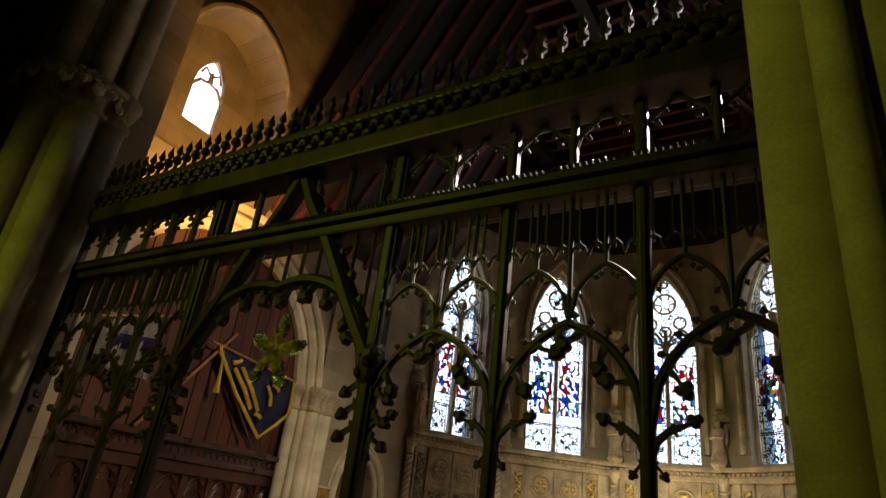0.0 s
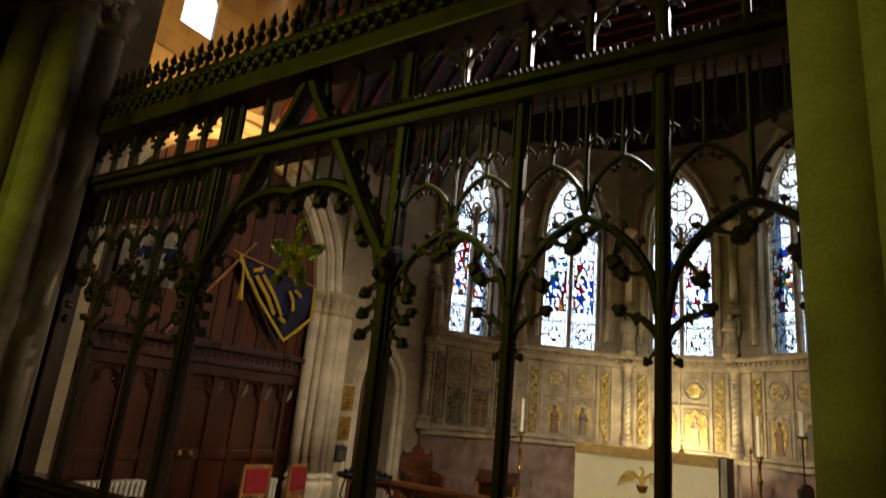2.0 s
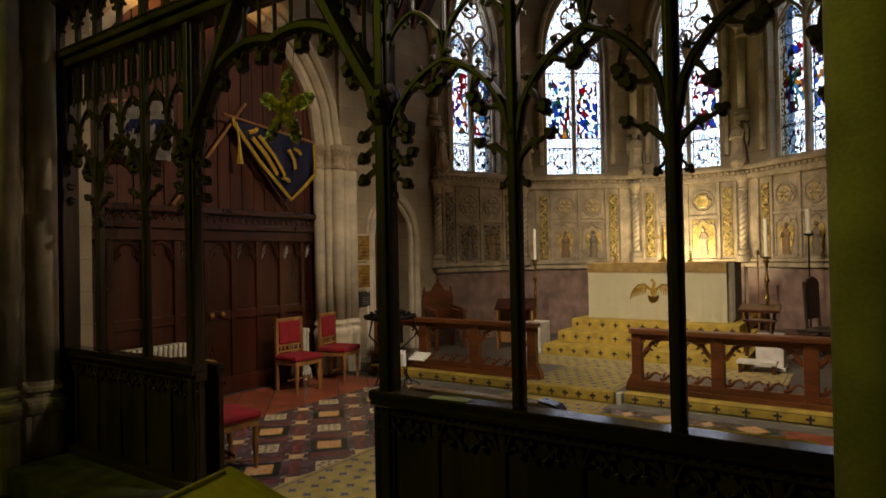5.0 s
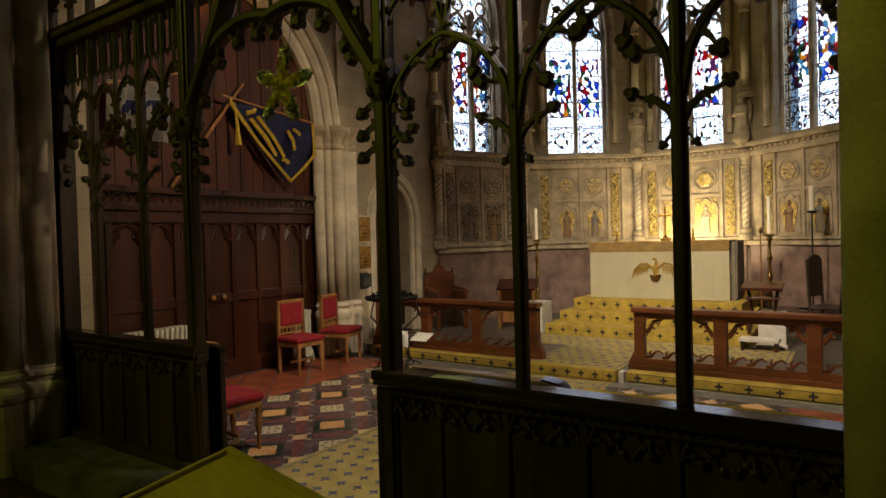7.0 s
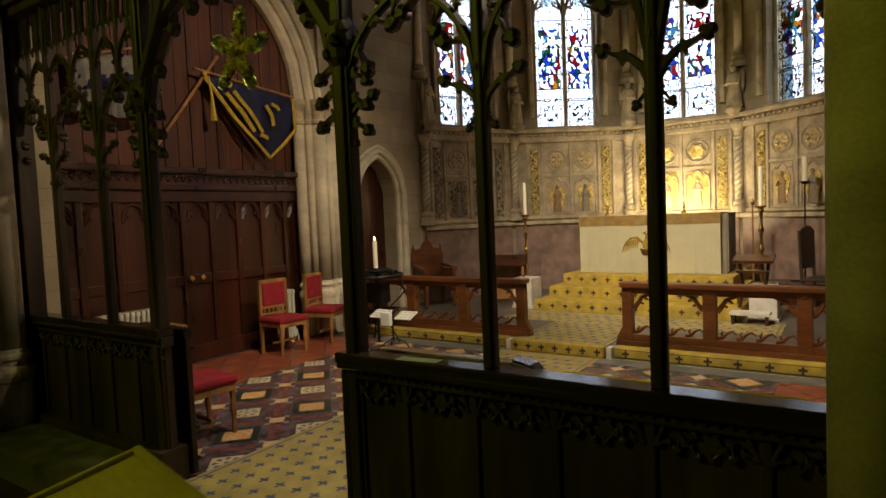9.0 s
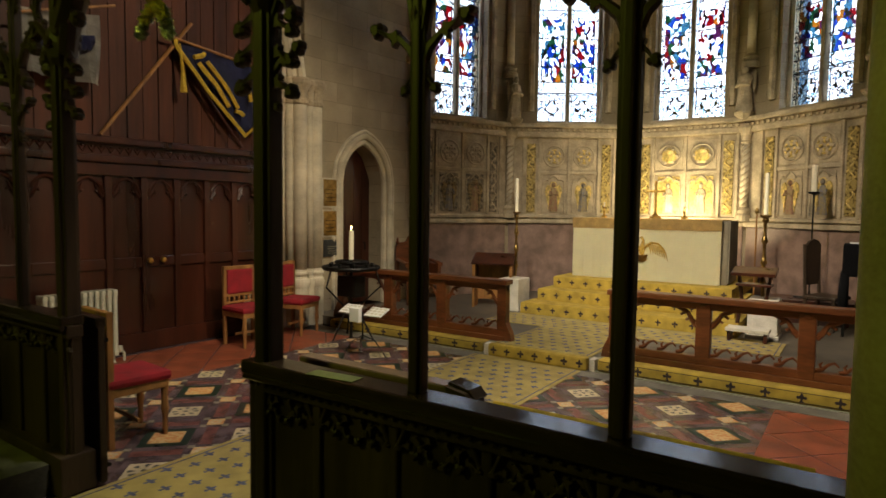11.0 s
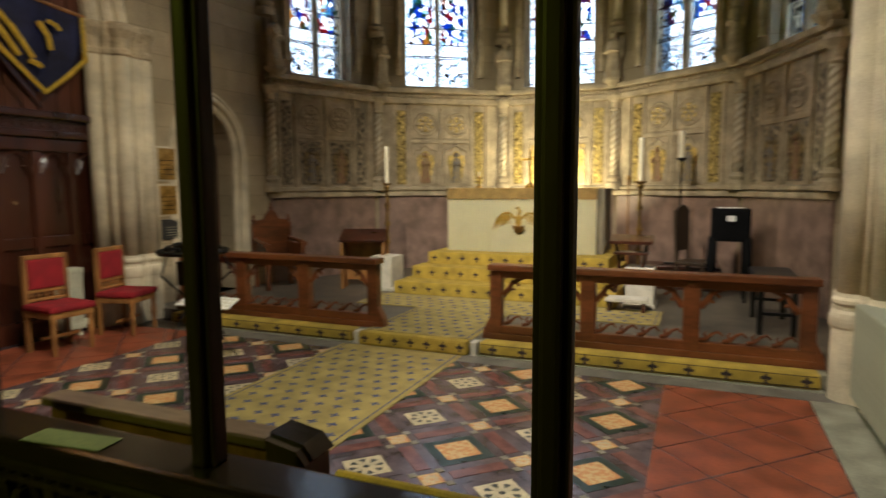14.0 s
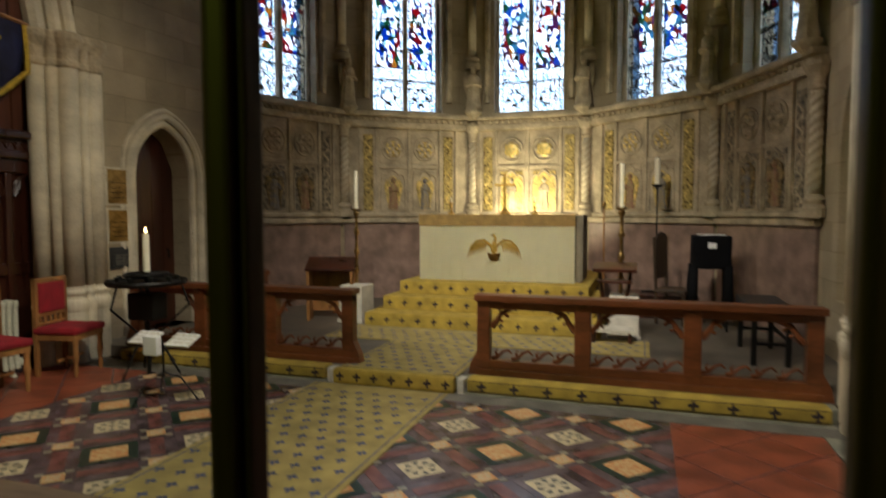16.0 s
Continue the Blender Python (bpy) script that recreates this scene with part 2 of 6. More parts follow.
def glass_material(name, colourful):
    m = bpy.data.materials.new(name)
    m.use_nodes = True
    n, l = m.node_tree.nodes, m.node_tree.links
    n.remove(n["Principled BSDF"])
    tc, sx, cb = n.new("ShaderNodeTexCoord"), n.new("ShaderNodeSeparateXYZ"), n.new("ShaderNodeCombineXYZ")
    l.new(tc.outputs["Object"], sx.inputs[0])
    wide = n.new("ShaderNodeMath")
    wide.operation = "MULTIPLY"
    wide.inputs[1].default_value = 1.45
    l.new(sx.outputs[0], wide.inputs[0])
    # every window has its own picture
    info, shift = n.new("ShaderNodeObjectInfo"), n.new("ShaderNodeMath")
    shift.operation = "MULTIPLY_ADD"
    shift.inputs[1].default_value = 37.0
    l.new(info.outputs["Random"], shift.inputs[0]), l.new(wide.outputs[0], shift.inputs[2])
    l.new(shift.outputs[0], cb.inputs[0]), l.new(sx.outputs[2], cb.inputs[1])
    wob = n.new("ShaderNodeTexNoise")
    wob.inputs["Scale"].default_value = 7
    l.new(cb.outputs[0], wob.inputs["Vector"])
    add = n.new("ShaderNodeVectorMath")
    add.operation = "MULTIPLY_ADD"
    add.inputs[1].default_value = (0.09, 0.09, 0)
    l.new(wob.outputs["Color"], add.inputs[0]), l.new(cb.outputs[0], add.inputs[2])

    def vor(scale, feature):
        v = n.new("ShaderNodeTexVoronoi")
        v.voronoi_dimensions, v.feature = "2D", feature
        v.inputs["Scale"].default_value = scale
        l.new(add.outputs[0], v.inputs["Vector"])
        return v

    def math_node(op, a, b):
        k = n.new("ShaderNodeMath")
        k.operation = op
        for i, x in enumerate((a, b)):
            if isinstance(x, (int, float)):
                k.inputs[i].default_value = x
            else:
                l.new(x, k.inputs[i])
        return k.outputs[0]

    def ramp(sock, stops):
        r = n.new("ShaderNodeValToRGB")
        r.color_ramp.interpolation = "CONSTANT"
        while len(r.color_ramp.elements) < len(stops):
            r.color_ramp.elements.new(0.5)
        for e, (p, c) in zip(r.color_ramp.elements, stops):
            e.position, e.color = p, (*c, 1)
        l.new(sock, r.inputs[0])
        return r.outputs[0]

    big, small = vor(14.5, "F1"), vor(30, "F1")
    sep, sep2 = n.new("ShaderNodeSeparateColor"), n.new("ShaderNodeSeparateColor")
    l.new(big.outputs["Color"], sep.inputs[0]), l.new(small.outputs["Color"], sep2.inputs[0])
    # robes in broad fields of one colour, broken by pale faces, scrolls and dark gaps
    robe, sep3 = vor(6.2, "F1"), n.new("ShaderNodeSeparateColor")
    l.new(robe.outputs["Color"], sep3.inputs[0])
    fields = ramp(sep3.outputs[0], [(0, (0.06, 0.16, 0.5)), (0.2, (0.36, 0.03, 0.05)), (0.36, (0.07, 0.2, 0.13)), (0.5, (0.16, 0.34, 0.46)), (0.62, (0.5, 0.3, 0.07)), (0.7, (0.88, 0.93, 0.96)), (0.86, (0.2, 0.08, 0.2))])
    breaks = ramp(sep.outputs[0], [(0, (0.035, 0.03, 0.04)), (0.16, (0.12, 0.28, 0.55)), (0.24, (0.6, 0.76, 0.86)), (0.34, (0.92, 0.95, 0.97))])
    folds = n.new("ShaderNodeMix")
    folds.data_type = "RGBA"
    l.new(math_node("GREATER_THAN", sep.outputs[1], 0.46), folds.inputs["Factor"])
    l.new(breaks, folds.inputs[6]), l.new(fields, folds.inputs[7])
    strong = folds.outputs[2]
    pale = ramp(sep2.outputs[0], [(0, (0.9, 0.96, 1)), (0.5, (0.6, 0.78, 0.9)), (0.66, (0.95, 0.97, 1)), (0.8, (0.2, 0.18, 0.2)), (0.92, (0.85, 0.92, 1))])
    # strong colours in the middle of each light, grisaille in base, border and head
    u = math_node("SUBTRACT", math_node("ABSOLUTE", sx.outputs[0], 0.0), 0.3)
    au = math_node("ABSOLUTE", u, 0.0)
    zone = math_node("MULTIPLY", math_node("GREATER_THAN", sx.outputs[2], 0.8), math_node("LESS_THAN", sx.outputs[2], 2.0))
    pick = math_node("MULTIPLY", zone, math_node("LESS_THAN", au, 0.208))
    up = math_node("SUBTRACT", sx.outputs[2], 0.3)
    mirror = n.new("ShaderNodeCombineXYZ")
    l.new(au, mirror.inputs[0]), l.new(sx.outputs[2], mirror.inputs[1])
    scroll = n.new("ShaderNodeTexNoise")
    scroll.inputs["Scale"].default_value, scroll.inputs["Detail"].default_value = 15, 1
    l.new(mirror.outputs[0], scroll.inputs["Vector"])
    dist = math_node("SQRT", math_node("ADD", math_node("MULTIPLY", u, u), math_node("MULTIPLY", up, up)), 0.0)
    waver = math_node("MULTIPLY", math_node("SUBTRACT", scroll.outputs["Fac"], 0.5), 0.32)
    ring = math_node("GREATER_THAN", math_node("ABSOLUTE", math_node("SUBTRACT", math_node("ADD", dist, waver), 0.14), 0.0), 0.02)
    border = math_node("GREATER_THAN", math_node("ABSOLUTE", math_node("SUBTRACT", au, 0.215), 0.0), 0.007)
    bar = math_node("MULTIPLY", math_node("GREATER_THAN", math_node("ABSOLUTE", math_node("SUBTRACT", sx.outputs[2], 0.58), 0.0), 0.012), math_node("GREATER_THAN", math_node("ABSOLUTE", math_node("SUBTRACT", sx.outputs[2], 0.79), 0.0), 0.01))
    design = math_node("MULTIPLY", math_node("MULTIPLY", ring, border), bar)
    mx = n.new("ShaderNodeMix")
    mx.data_type = "RGBA"
    l.new(pick if colourful else zone, mx.inputs[0])
    if not colourful:
        l.new(math_node("MULTIPLY", zone, 0.0), mx.inputs[0])
    l.new(pale, mx.inputs[6]), l.new(strong, mx.inputs[7])
    e1, e2 = vor(14.5, "DISTANCE_TO_EDGE"), vor(30, "DISTANCE_TO_EDGE")
    lead = math_node("MULTIPLY", math_node("GREATER_THAN", e1.outputs["Distance"], 0.035), math_node("GREATER_THAN", e2.outputs["Distance"], 0.05))
    lead = math_node("MULTIPLY", lead, design)
    m2 = n.new("ShaderNodeMix")
    m2.data_type = "RGBA"
    m2.inputs[6].default_value = (0.01, 0.01, 0.012, 1)
    l.new(lead, m2.inputs[0]), l.new(mx.outputs[2], m2.inputs[7])
    tr, gl, ms = n.new("ShaderNodeBsdfTransparent"), n.new("ShaderNodeBsdfGlossy"), n.new("ShaderNodeMixShader")
    gl.inputs["Roughness"].default_value = 0.15
    ms.inputs[0].default_value = 0.04
    l.new(m2.outputs[2], tr.inputs[0]), l.new(tr.outputs[0], ms.inputs[1]), l.new(gl.outputs[0], ms.inputs[2])
    l.new(ms.outputs[0], n["Material Output"].inputs[0])
    return m


STAINED, GRISAILLE = glass_material("stained_glass", True), glass_material("grisaille_glass", False)
PLAINGLASS = mat("plain_glass", (0.9, 0.95, 1.0), 0.1, bump=0.02)
pn = PLAINGLASS.node_tree.nodes
ptr = pn.new("ShaderNodeBsdfTransparent")
ptr.inputs[0].default_value = (0.85, 0.92, 1, 1)
PLAINGLASS.node_tree.links.new(ptr.outputs[0], pn["Material Output"].inputs[0])

# ---- mesh helpers ----


def part(name, bm, material, parent=None, label="", smooth=False):
    me = bpy.data.meshes.new(name)
    bmesh.ops.recalc_face_normals(bm, faces=bm.faces)
    bm.to_mesh(me)
    bm.free()
    me.materials.append(material)
    if smooth:
        for p in me.polygons:
            p.use_smooth = True
    ob = new(name, me)
    if parent is not None:
        ob.parent = parent
    return tagged(ob, label)


def again(name, ob, m, parent):
    """Another object on the mesh of ob, posed within its parent."""
    o = new(name, ob.data)
    o.parent, o.matrix_basis = parent, m
    return o


def thing(name, m, label, category, group="", kind=""):
    ob = new(name)
    ob.empty_display_size = 0.1
    ob.matrix_world = m
    return tagged(ob, label, category, group, kind)


def box(x0, x1, y0, y1, z0, z1, bevel=0.0, bm=None):
    bm = bm or bmesh.new()
    vs = [bm.verts.new((x, y, z)) for x in (x0, x1) for y in (y0, y1) for z in (z0, z1)]
    fs = [bm.faces.new([vs[i] for i in f]) for f in ((0, 1, 3, 2), (4, 6, 7, 5), (0, 4, 5, 1), (2, 3, 7, 6), (0, 2, 6, 4), (1, 5, 7, 3))]
    if bevel:
        es = list({e for f in fs for e in f.edges})
        bmesh.ops.bevel(bm, geom=es, offset=bevel, segments=2, affect="EDGES", profile=0.6)
    return bm


def prism(pts, y0, y1, bm=None):
    """A solid from an outline in x, z, from y0 to y1."""
    bm = bm or bmesh.new()
    a, b = [bm.verts.new((x, y0, z)) for x, z in pts], [bm.verts.new((x, y1, z)) for x, z in pts]
    bm.faces.new(a), bm.faces.new(b[::-1])
    for i in range(len(pts)):
        j = (i + 1) % len(pts)
        bm.faces.new((a[i], b[i], b[j], a[j]))
    return bm


def slab(pts, z0, z1, bm=None):
    bm = bm or bmesh.new()
    a, b = [bm.verts.new((x, y, z0)) for x, y in pts], [bm.verts.new((x, y, z1)) for x, y in pts]
    bm.faces.new(a), bm.faces.new(b[::-1])
    for i in range(len(pts)):
        j = (i + 1) % len(pts)
        bm.faces.new((a[i], b[i], b[j], a[j]))
    return bm


def lathe(prof, x=0, y=0, seg=16, bm=None):
    """A turned solid from (radius, z) rows."""
    bm = bm or bmesh.new()
    rings = [[bm.verts.new((x + max(r, 0.0005) * math.cos(2 * math.pi * i / seg), y + max(r, 0.0005) * math.sin(2 * math.pi * i / seg), z)) for i in range(seg)] for r, z in prof]
    for a, b in zip(rings, rings[1:]):
        for i in range(seg):
            j = (i + 1) % seg
            bm.faces.new((a[i], a[j], b[j], b[i]))
    bm.faces.new(rings[0][::-1]), bm.faces.new(rings[-1])
    return bm


def tube(pts, r, seg=6, bm=None, flat=1.0):
    """A rib along 3D points; flat squashes it across its path in y."""
    bm = bm or bmesh.new()
    pts = [Vector(p) for p in pts]
    rings = []
    for i, p in enumerate(pts):
        d = (pts[min(i + 1, len(pts) - 1)] - pts[max(i - 1, 0)]).normalized()
        u = Vector((0, 1, 0)) if abs(d.y) < 0.9 else Vector((1, 0, 0))
        v = d.cross(u).normalized()
        u = v.cross(d).normalized()
        rr = r[i] if isinstance(r, (list, tuple)) else r
        rings.append([bm.verts.new(p + (u * math.cos(2 * math.pi * (k + 0.5) / seg) * flat + v * math.sin(2 * math.pi * (k + 0.5) / seg)) * rr) for k in range(seg)])
    for a, b in zip(rings, rings[1:]):
        for k in range(seg):
            bm.faces.new((a[k], a[(k + 1) % seg], b[(k + 1) % seg], b[k]))
    bm.faces.new(rings[0][::-1]), bm.faces.new(rings[-1])
    return bm


def blob(c, r, bm=None, sub=1, squash=(1, 1, 1)):
    bm = bm or bmesh.new()
    bmesh.ops.create_icosphere(bm, subdivisions=sub, radius=r, matrix=Matrix.Translation(c) @ Matrix.Diagonal((*squash, 1)))
    return bm


def arc(a, rise, n=14):
    """Points x, z of a pointed arch of half width a, from its left springing to its right."""
    R = (a * a + rise * rise) / (2 * a)
    half = []
    for i in range(n + 1):
        x = a * i / n
        half.append((x, math.sqrt(max(0.0, R * R - (x - (a - R)) ** 2))))
    return [(-x, z) for x, z in half[::-1]] + half[1:]


def arch_z(x, a, rise):
    R = (a * a + rise * rise) / (2 * a)
    return math.sqrt(max(0.0, R * R - (abs(x) - (a - R)) ** 2))


def holed_wall(name, m, length, z0, z1, thick, holes, material, label=""):
    """A wall along x from 0 to length, its face at y = 0 and its back at y = thick. holes: (centre, half width, sill, springing, rise)."""
    bm = bmesh.new()
    cuts = {0.0, length}
    for c, a, *_ in holes:
        cuts |= {round(c + a * i / 12, 5) for i in range(-12, 13)}
    cuts = sorted(x for x in cuts if -1e-6 <= x <= length + 1e-6)
    for s0, s1 in zip(cuts, cuts[1:]):
        mid = (s0 + s1) / 2
        hole = next((h for h in holes if abs(mid - h[0]) < h[1]), None)
        if not hole:
            prism([(s0, z0), (s1, z0), (s1, z1), (s0, z1)], 0, thick, bm)
            continue
        c, a, sill, spring, rise = hole
        if sill > z0 + 0.01:
            prism([(s0, z0), (s1, z0), (s1, sill), (s0, sill)], 0, thick, bm)
        h0, h1 = spring + arch_z(min(a, abs(s0 - c)), a, rise), spring + arch_z(min(a, abs(s1 - c)), a, rise)
        prism([(s0, h0), (s1, h1), (s1, z1), (s0, z1)], 0, thick, bm)
    bmesh.ops.remove_doubles(bm, verts=bm.verts, dist=0.0004)
    ob = part(name, bm, material)
    ob.matrix_world = m
    return tagged(ob, label, kind="structure")


def along(p, q):
    """The pose with x from p to q in plan; y points to the left of it."""
    a = math.degrees(math.atan2(q[1] - p[1], q[0] - p[0]))
    return pose(p[0], p[1], 0, 0, 0, a), math.hypot(q[0] - p[0], q[1] - p[1])


def structure(name, bm, material, label):
    return tagged(part(name, bm, material), label, kind="structure")

# ---- large structure ----
V = [(-5.98, 7.45), (AX - 3.82, 9.72), (AX - 3.0, 11.72), (AX - 1.055, 13.14)]
V = V + [(2 * AX - x, y) for x, y in V[:0:-1]] + [(1.88, 7.45)]
structure("floor", slab([(-6.6, 2.6), (4.6, 2.6), (4.6, 7.53), (-6.6, 7.53)], -0.3, -0.002), SLATE, "purple-grey encaustic tile floor of the chancel")
structure("floor_sanctuary", slab([(-6.4, 7.53), (2.2, 7.53), (2.2, 14.4), (-6.4, 14.4)], -0.3, 0.12), SANCTFLOOR, "dark grey stone sanctuary floor one step up")
structure("floor_nave", slab([(-9.5, -9), (5.5, -9), (5.5, 2.6), (-9.5, 2.6)], -0.3, -0.02), NAVETILE, "dark red-brown tiled nave floor")
structure("step_edge", box(AX - 3.4, AX + 3.4, 7.41, 7.53, -0.012, 0.12, 0.008), KERB, "worn grey stone step below the altar rail")

for i, (p, q) in enumerate(zip(V, V[1:])):
    m, w = along(p, q)
    holes = []
    if i == 0:
        holes = [(1.185, 0.44, 0.12, 2.1, 0.62)]
    elif i == 6:
        holes = [(1.0, 0.5, 0.72, 2.2, 0.85)]
    else:
        holes = [(w / 2, 0.63 if i in (2, 3, 4) else 0.58, 3.42, 5.92, 1.5)]
    up = structure("wall_apse_roof_%d" % (i + 1), box(-0.15, w + 0.15, 0.002, 0.3, 8.002, 10.95), ROOFWOOD, "dark boarded apse roof above the windows")
    up.matrix_world = m
    holed_wall("wall_apse_%d" % (i + 1), m, w, -0.2, 8.0, 0.42, holes, STONE, "pale limestone ashlar wall of the apse")

mn, wn6 = along(V[6], V[7])
structure("wall_niche_back", box(0.45, 1.55, 0.2, 0.4, 0.6, 3.2), STONE, "limestone back of a shallow wall niche").matrix_world = mn
# north wall of the chancel, with its great arch and the clerestory window over it
mN, wN = along((-6.05, 2.6), (-6.05, 7.45))
holed_wall("wall_north", mN, wN, -0.2, 5.55, 0.5, [(2.68, 1.78, -0.19, 3.45, 1.8)], STONE, "pale limestone chancel wall pierced by an arch")
holed_wall("wall_north_upper", mN, wN, 5.55, 11.0, 0.95, [(1.92, 0.95, 5.9, 7.5, 1.15)], STONE, "warm-lit limestone clerestory wall with a deep reveal")
mS, wS = along((1.85, 7.45), (1.85, 2.6))
holed_wall("wall_south", mS, wS, -0.2, 11.0, 0.5, [(2.4, 1.75, -0.19, 3.3, 1.8)], STONE, "pale limestone chancel wall with an organ arch")
structure("wall_organ_chamber", box(4.4, 4.6, 2.6, 9.5, -0.2, 11), STONEY, "plain wall behind the organ chamber")
structure("wall_organ_chamber_east", box(2.35, 4.4, 7.9, 8.1, -0.2, 11), STONE, "plain wall of the organ chamber")
structure("wall_vestry_north", box(-7.6, -7.4, 2.6, 10.2, -0.2, 9.0), STONEY, "plain wall behind the wooden partition")
# nave shell
structure("wall_nave_west", box(-9.5, 5.5, -9.2, -9, -0.2, 11), STONE, "plain nave wall in shadow")
structure("wall_nave_north", box(-9.7, -9.5, -9.2, 2.6, -0.2, 11), STONEY, "plain nave aisle wall in shadow")
structure("wall_nave_south", box(5.5, 5.7, -9.2, 9.5, -0.2, 11), STONEY, "plain nave aisle wall in shadow")
structure("wall_chancel_north_pier", box(-9.5, -5.05, 2.55, 3.15, -0.2, 11), STONE, "stone wall beside the screen")
structure("wall_chancel_south_pier", box(1.4, 5.5, 2.55, 3.15, -0.2, 11), STONE, "stone wall beside the screen")
structure("ceiling", box(-9.7, 5.7, -9.2, 14.6, 10.9, 11.1), ROOFWOOD, "dark timber boarded roof")
rbm = bmesh.new()
for i in range(26):
    y = 2.9 + i * 0.44
    box(-6.2, 1.9, y, y + 0.1, 10.6, 10.9, 0, rbm)
tagged(part("roof_rafters", rbm, ROOFRED), "dull red painted rafters under a dark roof", kind="structure")
for x in (-4.4, AX, 0.1):
    structure("roof_purlin", box(x - 0.12, x + 0.12, 2.8, 13.6, 10.25, 10.6, 0.02), ROOFWOOD, "dark heavy roof timber")

for side, nm in ((-1, "north"), (1, "south")):
    xw, xr = AX + side * 3.95, AX + side * 0.9
    bm = bmesh.new()
    prism([(xw, 5.9), (xr, 10.9), (xr, 11.0), (xw, 6.0)], 5.5, 9.6, bm)
    structure("roof_slope_" + nm, bm, ROOFWOOD, "dark boarded slope of the chancel roof")
    rb = bmesh.new()
    for k in range(9):
        y = 5.6 + 0.45 * k
        prism([(xw, 5.78), (xr, 10.78), (xr, 10.9), (xw, 5.9)], y, y + 0.1, rb)
    structure("roof_slope_rafters_" + nm, rb, ROOFRED, "dull red painted rafters on the roof slope")
    structure("roof_truss_" + nm, prism([(xw, 5.6), (xr, 10.5), (xr, 10.9), (xw, 6.0)], 5.32, 5.5), ROOFWOOD, "dark roof truss with curved brace")

# daylight outside
for i in range(1, 6):
    m, w = along(V[i], V[i + 1])
    ob = part("backdrop", box(w / 2 - 0.75, w / 2 + 0.75, 0.75, 0.77, 3.2, 7.8), SKYGLOW)
    ob.matrix_world = m
    tagged(ob, "white overcast sky outside a window", kind="structure")
ob = part("backdrop", box(1.1, 2.75, 1.3, 1.32, 5.8, 8.9), SKYGLOW)
ob.matrix_world = mN
tagged(ob, "white overcast sky outside a window", kind="structure")

# ---- windows ----


def window(name, m, a, h, rise, gl, gl2):
    """Two lights, a mullion and a tracery head, within a pointed opening of half width a."""
    w = thing(name, m, "two-light stained glass window with stone tracery", "window", kind="structure")
    out = [(-a, 0), (a, 0)] + [(x, h + z) for x, z in arc(a, rise)[::-1]]
    y = 0.2
    ring = bmesh.new()
    tube([(x, y, z) for x, z in [(-a, 0)] + [(x, h + z) for x, z in arc(a, rise)] + [(a, 0)]], 0.05, 6, ring)
    part("window_frame", ring, CARVED, w)
    part("window_sill", box(-a - 0.03, a + 0.03, -0.06, 0.3, -0.1, 0.0, 0.015), CARVED, w)
    part("mullion", box(-0.035, 0.035, y - 0.07, y + 0.07, 0, h + 0.25, 0.02), CARVED, w)
    la = a / 2 - 0.02
    for sx in (-1, 1):
        cx = sx * a / 2
        part("light_head", tube([(cx + x, y, h - 0.25 + z) for x, z in arc(la, 0.5, 8)], 0.032, 5), CARVED, w)
        for dx in (-0.13, 0.13):
            part("cusp", tube([(cx + dx * 1.9, y, h - 0.1), (cx + dx * 0.9, y, h - 0.04), (cx + dx * 0.7, y, h + 0.08)], [0.03, 0.025, 0.01], 5), CARVED, w)
    r = a * 0.36
    for cx, cz, rr in ((0, h + rise * 0.56, r), (-a * 0.48, h + rise * 0.26, r * 0.55), (a * 0.48, h + rise * 0.26, r * 0.55), (0, h + rise * 0.14, r * 0.5), (0, h + rise * 0.86, r * 0.3)):
        part("tracery_ring", tube([(cx + rr * math.cos(t * math.pi / 9), y, cz + rr * math.sin(t * math.pi / 9)) for t in range(19)], 0.026, 5), CARVED, w)
        if rr > r * 0.9:
            for k in range(6):
                t = k * math.pi / 3
                part("tracery_spoke", tube([(cx + rr * math.cos(t), y, cz + rr * math.sin(t)), (cx + rr * 0.45 * math.cos(t), y, cz + rr * 0.45 * math.sin(t))], [0.03, 0.012], 5), CARVED, w)
    for sx in (-1, 1):
        x0, x1 = sorted((sx * 0.03, sx * a))
        part("pane", prism([(x0, 0), (x1, 0), (x1, h - 0.05), ((x0 + x1) / 2, h + 0.25), (x0, h - 0.05)], y + 0.03, y + 0.036), gl, w)
        for k in range(1, 5):
            z = h * k / 4.6
            part("saddle_bar", box(x0, x1, y + 0.015, y + 0.029, z - 0.008, z + 0.008), IRON, w)
    part("tracery_pane", prism([(-a, h - 0.05), (a, h - 0.05)] + [(x, h + z) for x, z in arc(a, rise)[::-1]], y + 0.04, y + 0.046), gl2, w)
    return w


for i in range(1, 6):
    m, w = along(V[i], V[i + 1])
    window("window_%d" % i, m @ pose(w / 2, 0, 3.42), 0.63 if i in (2, 3, 4) else 0.58, 2.5, 1.5, STAINED, GRISAILLE)

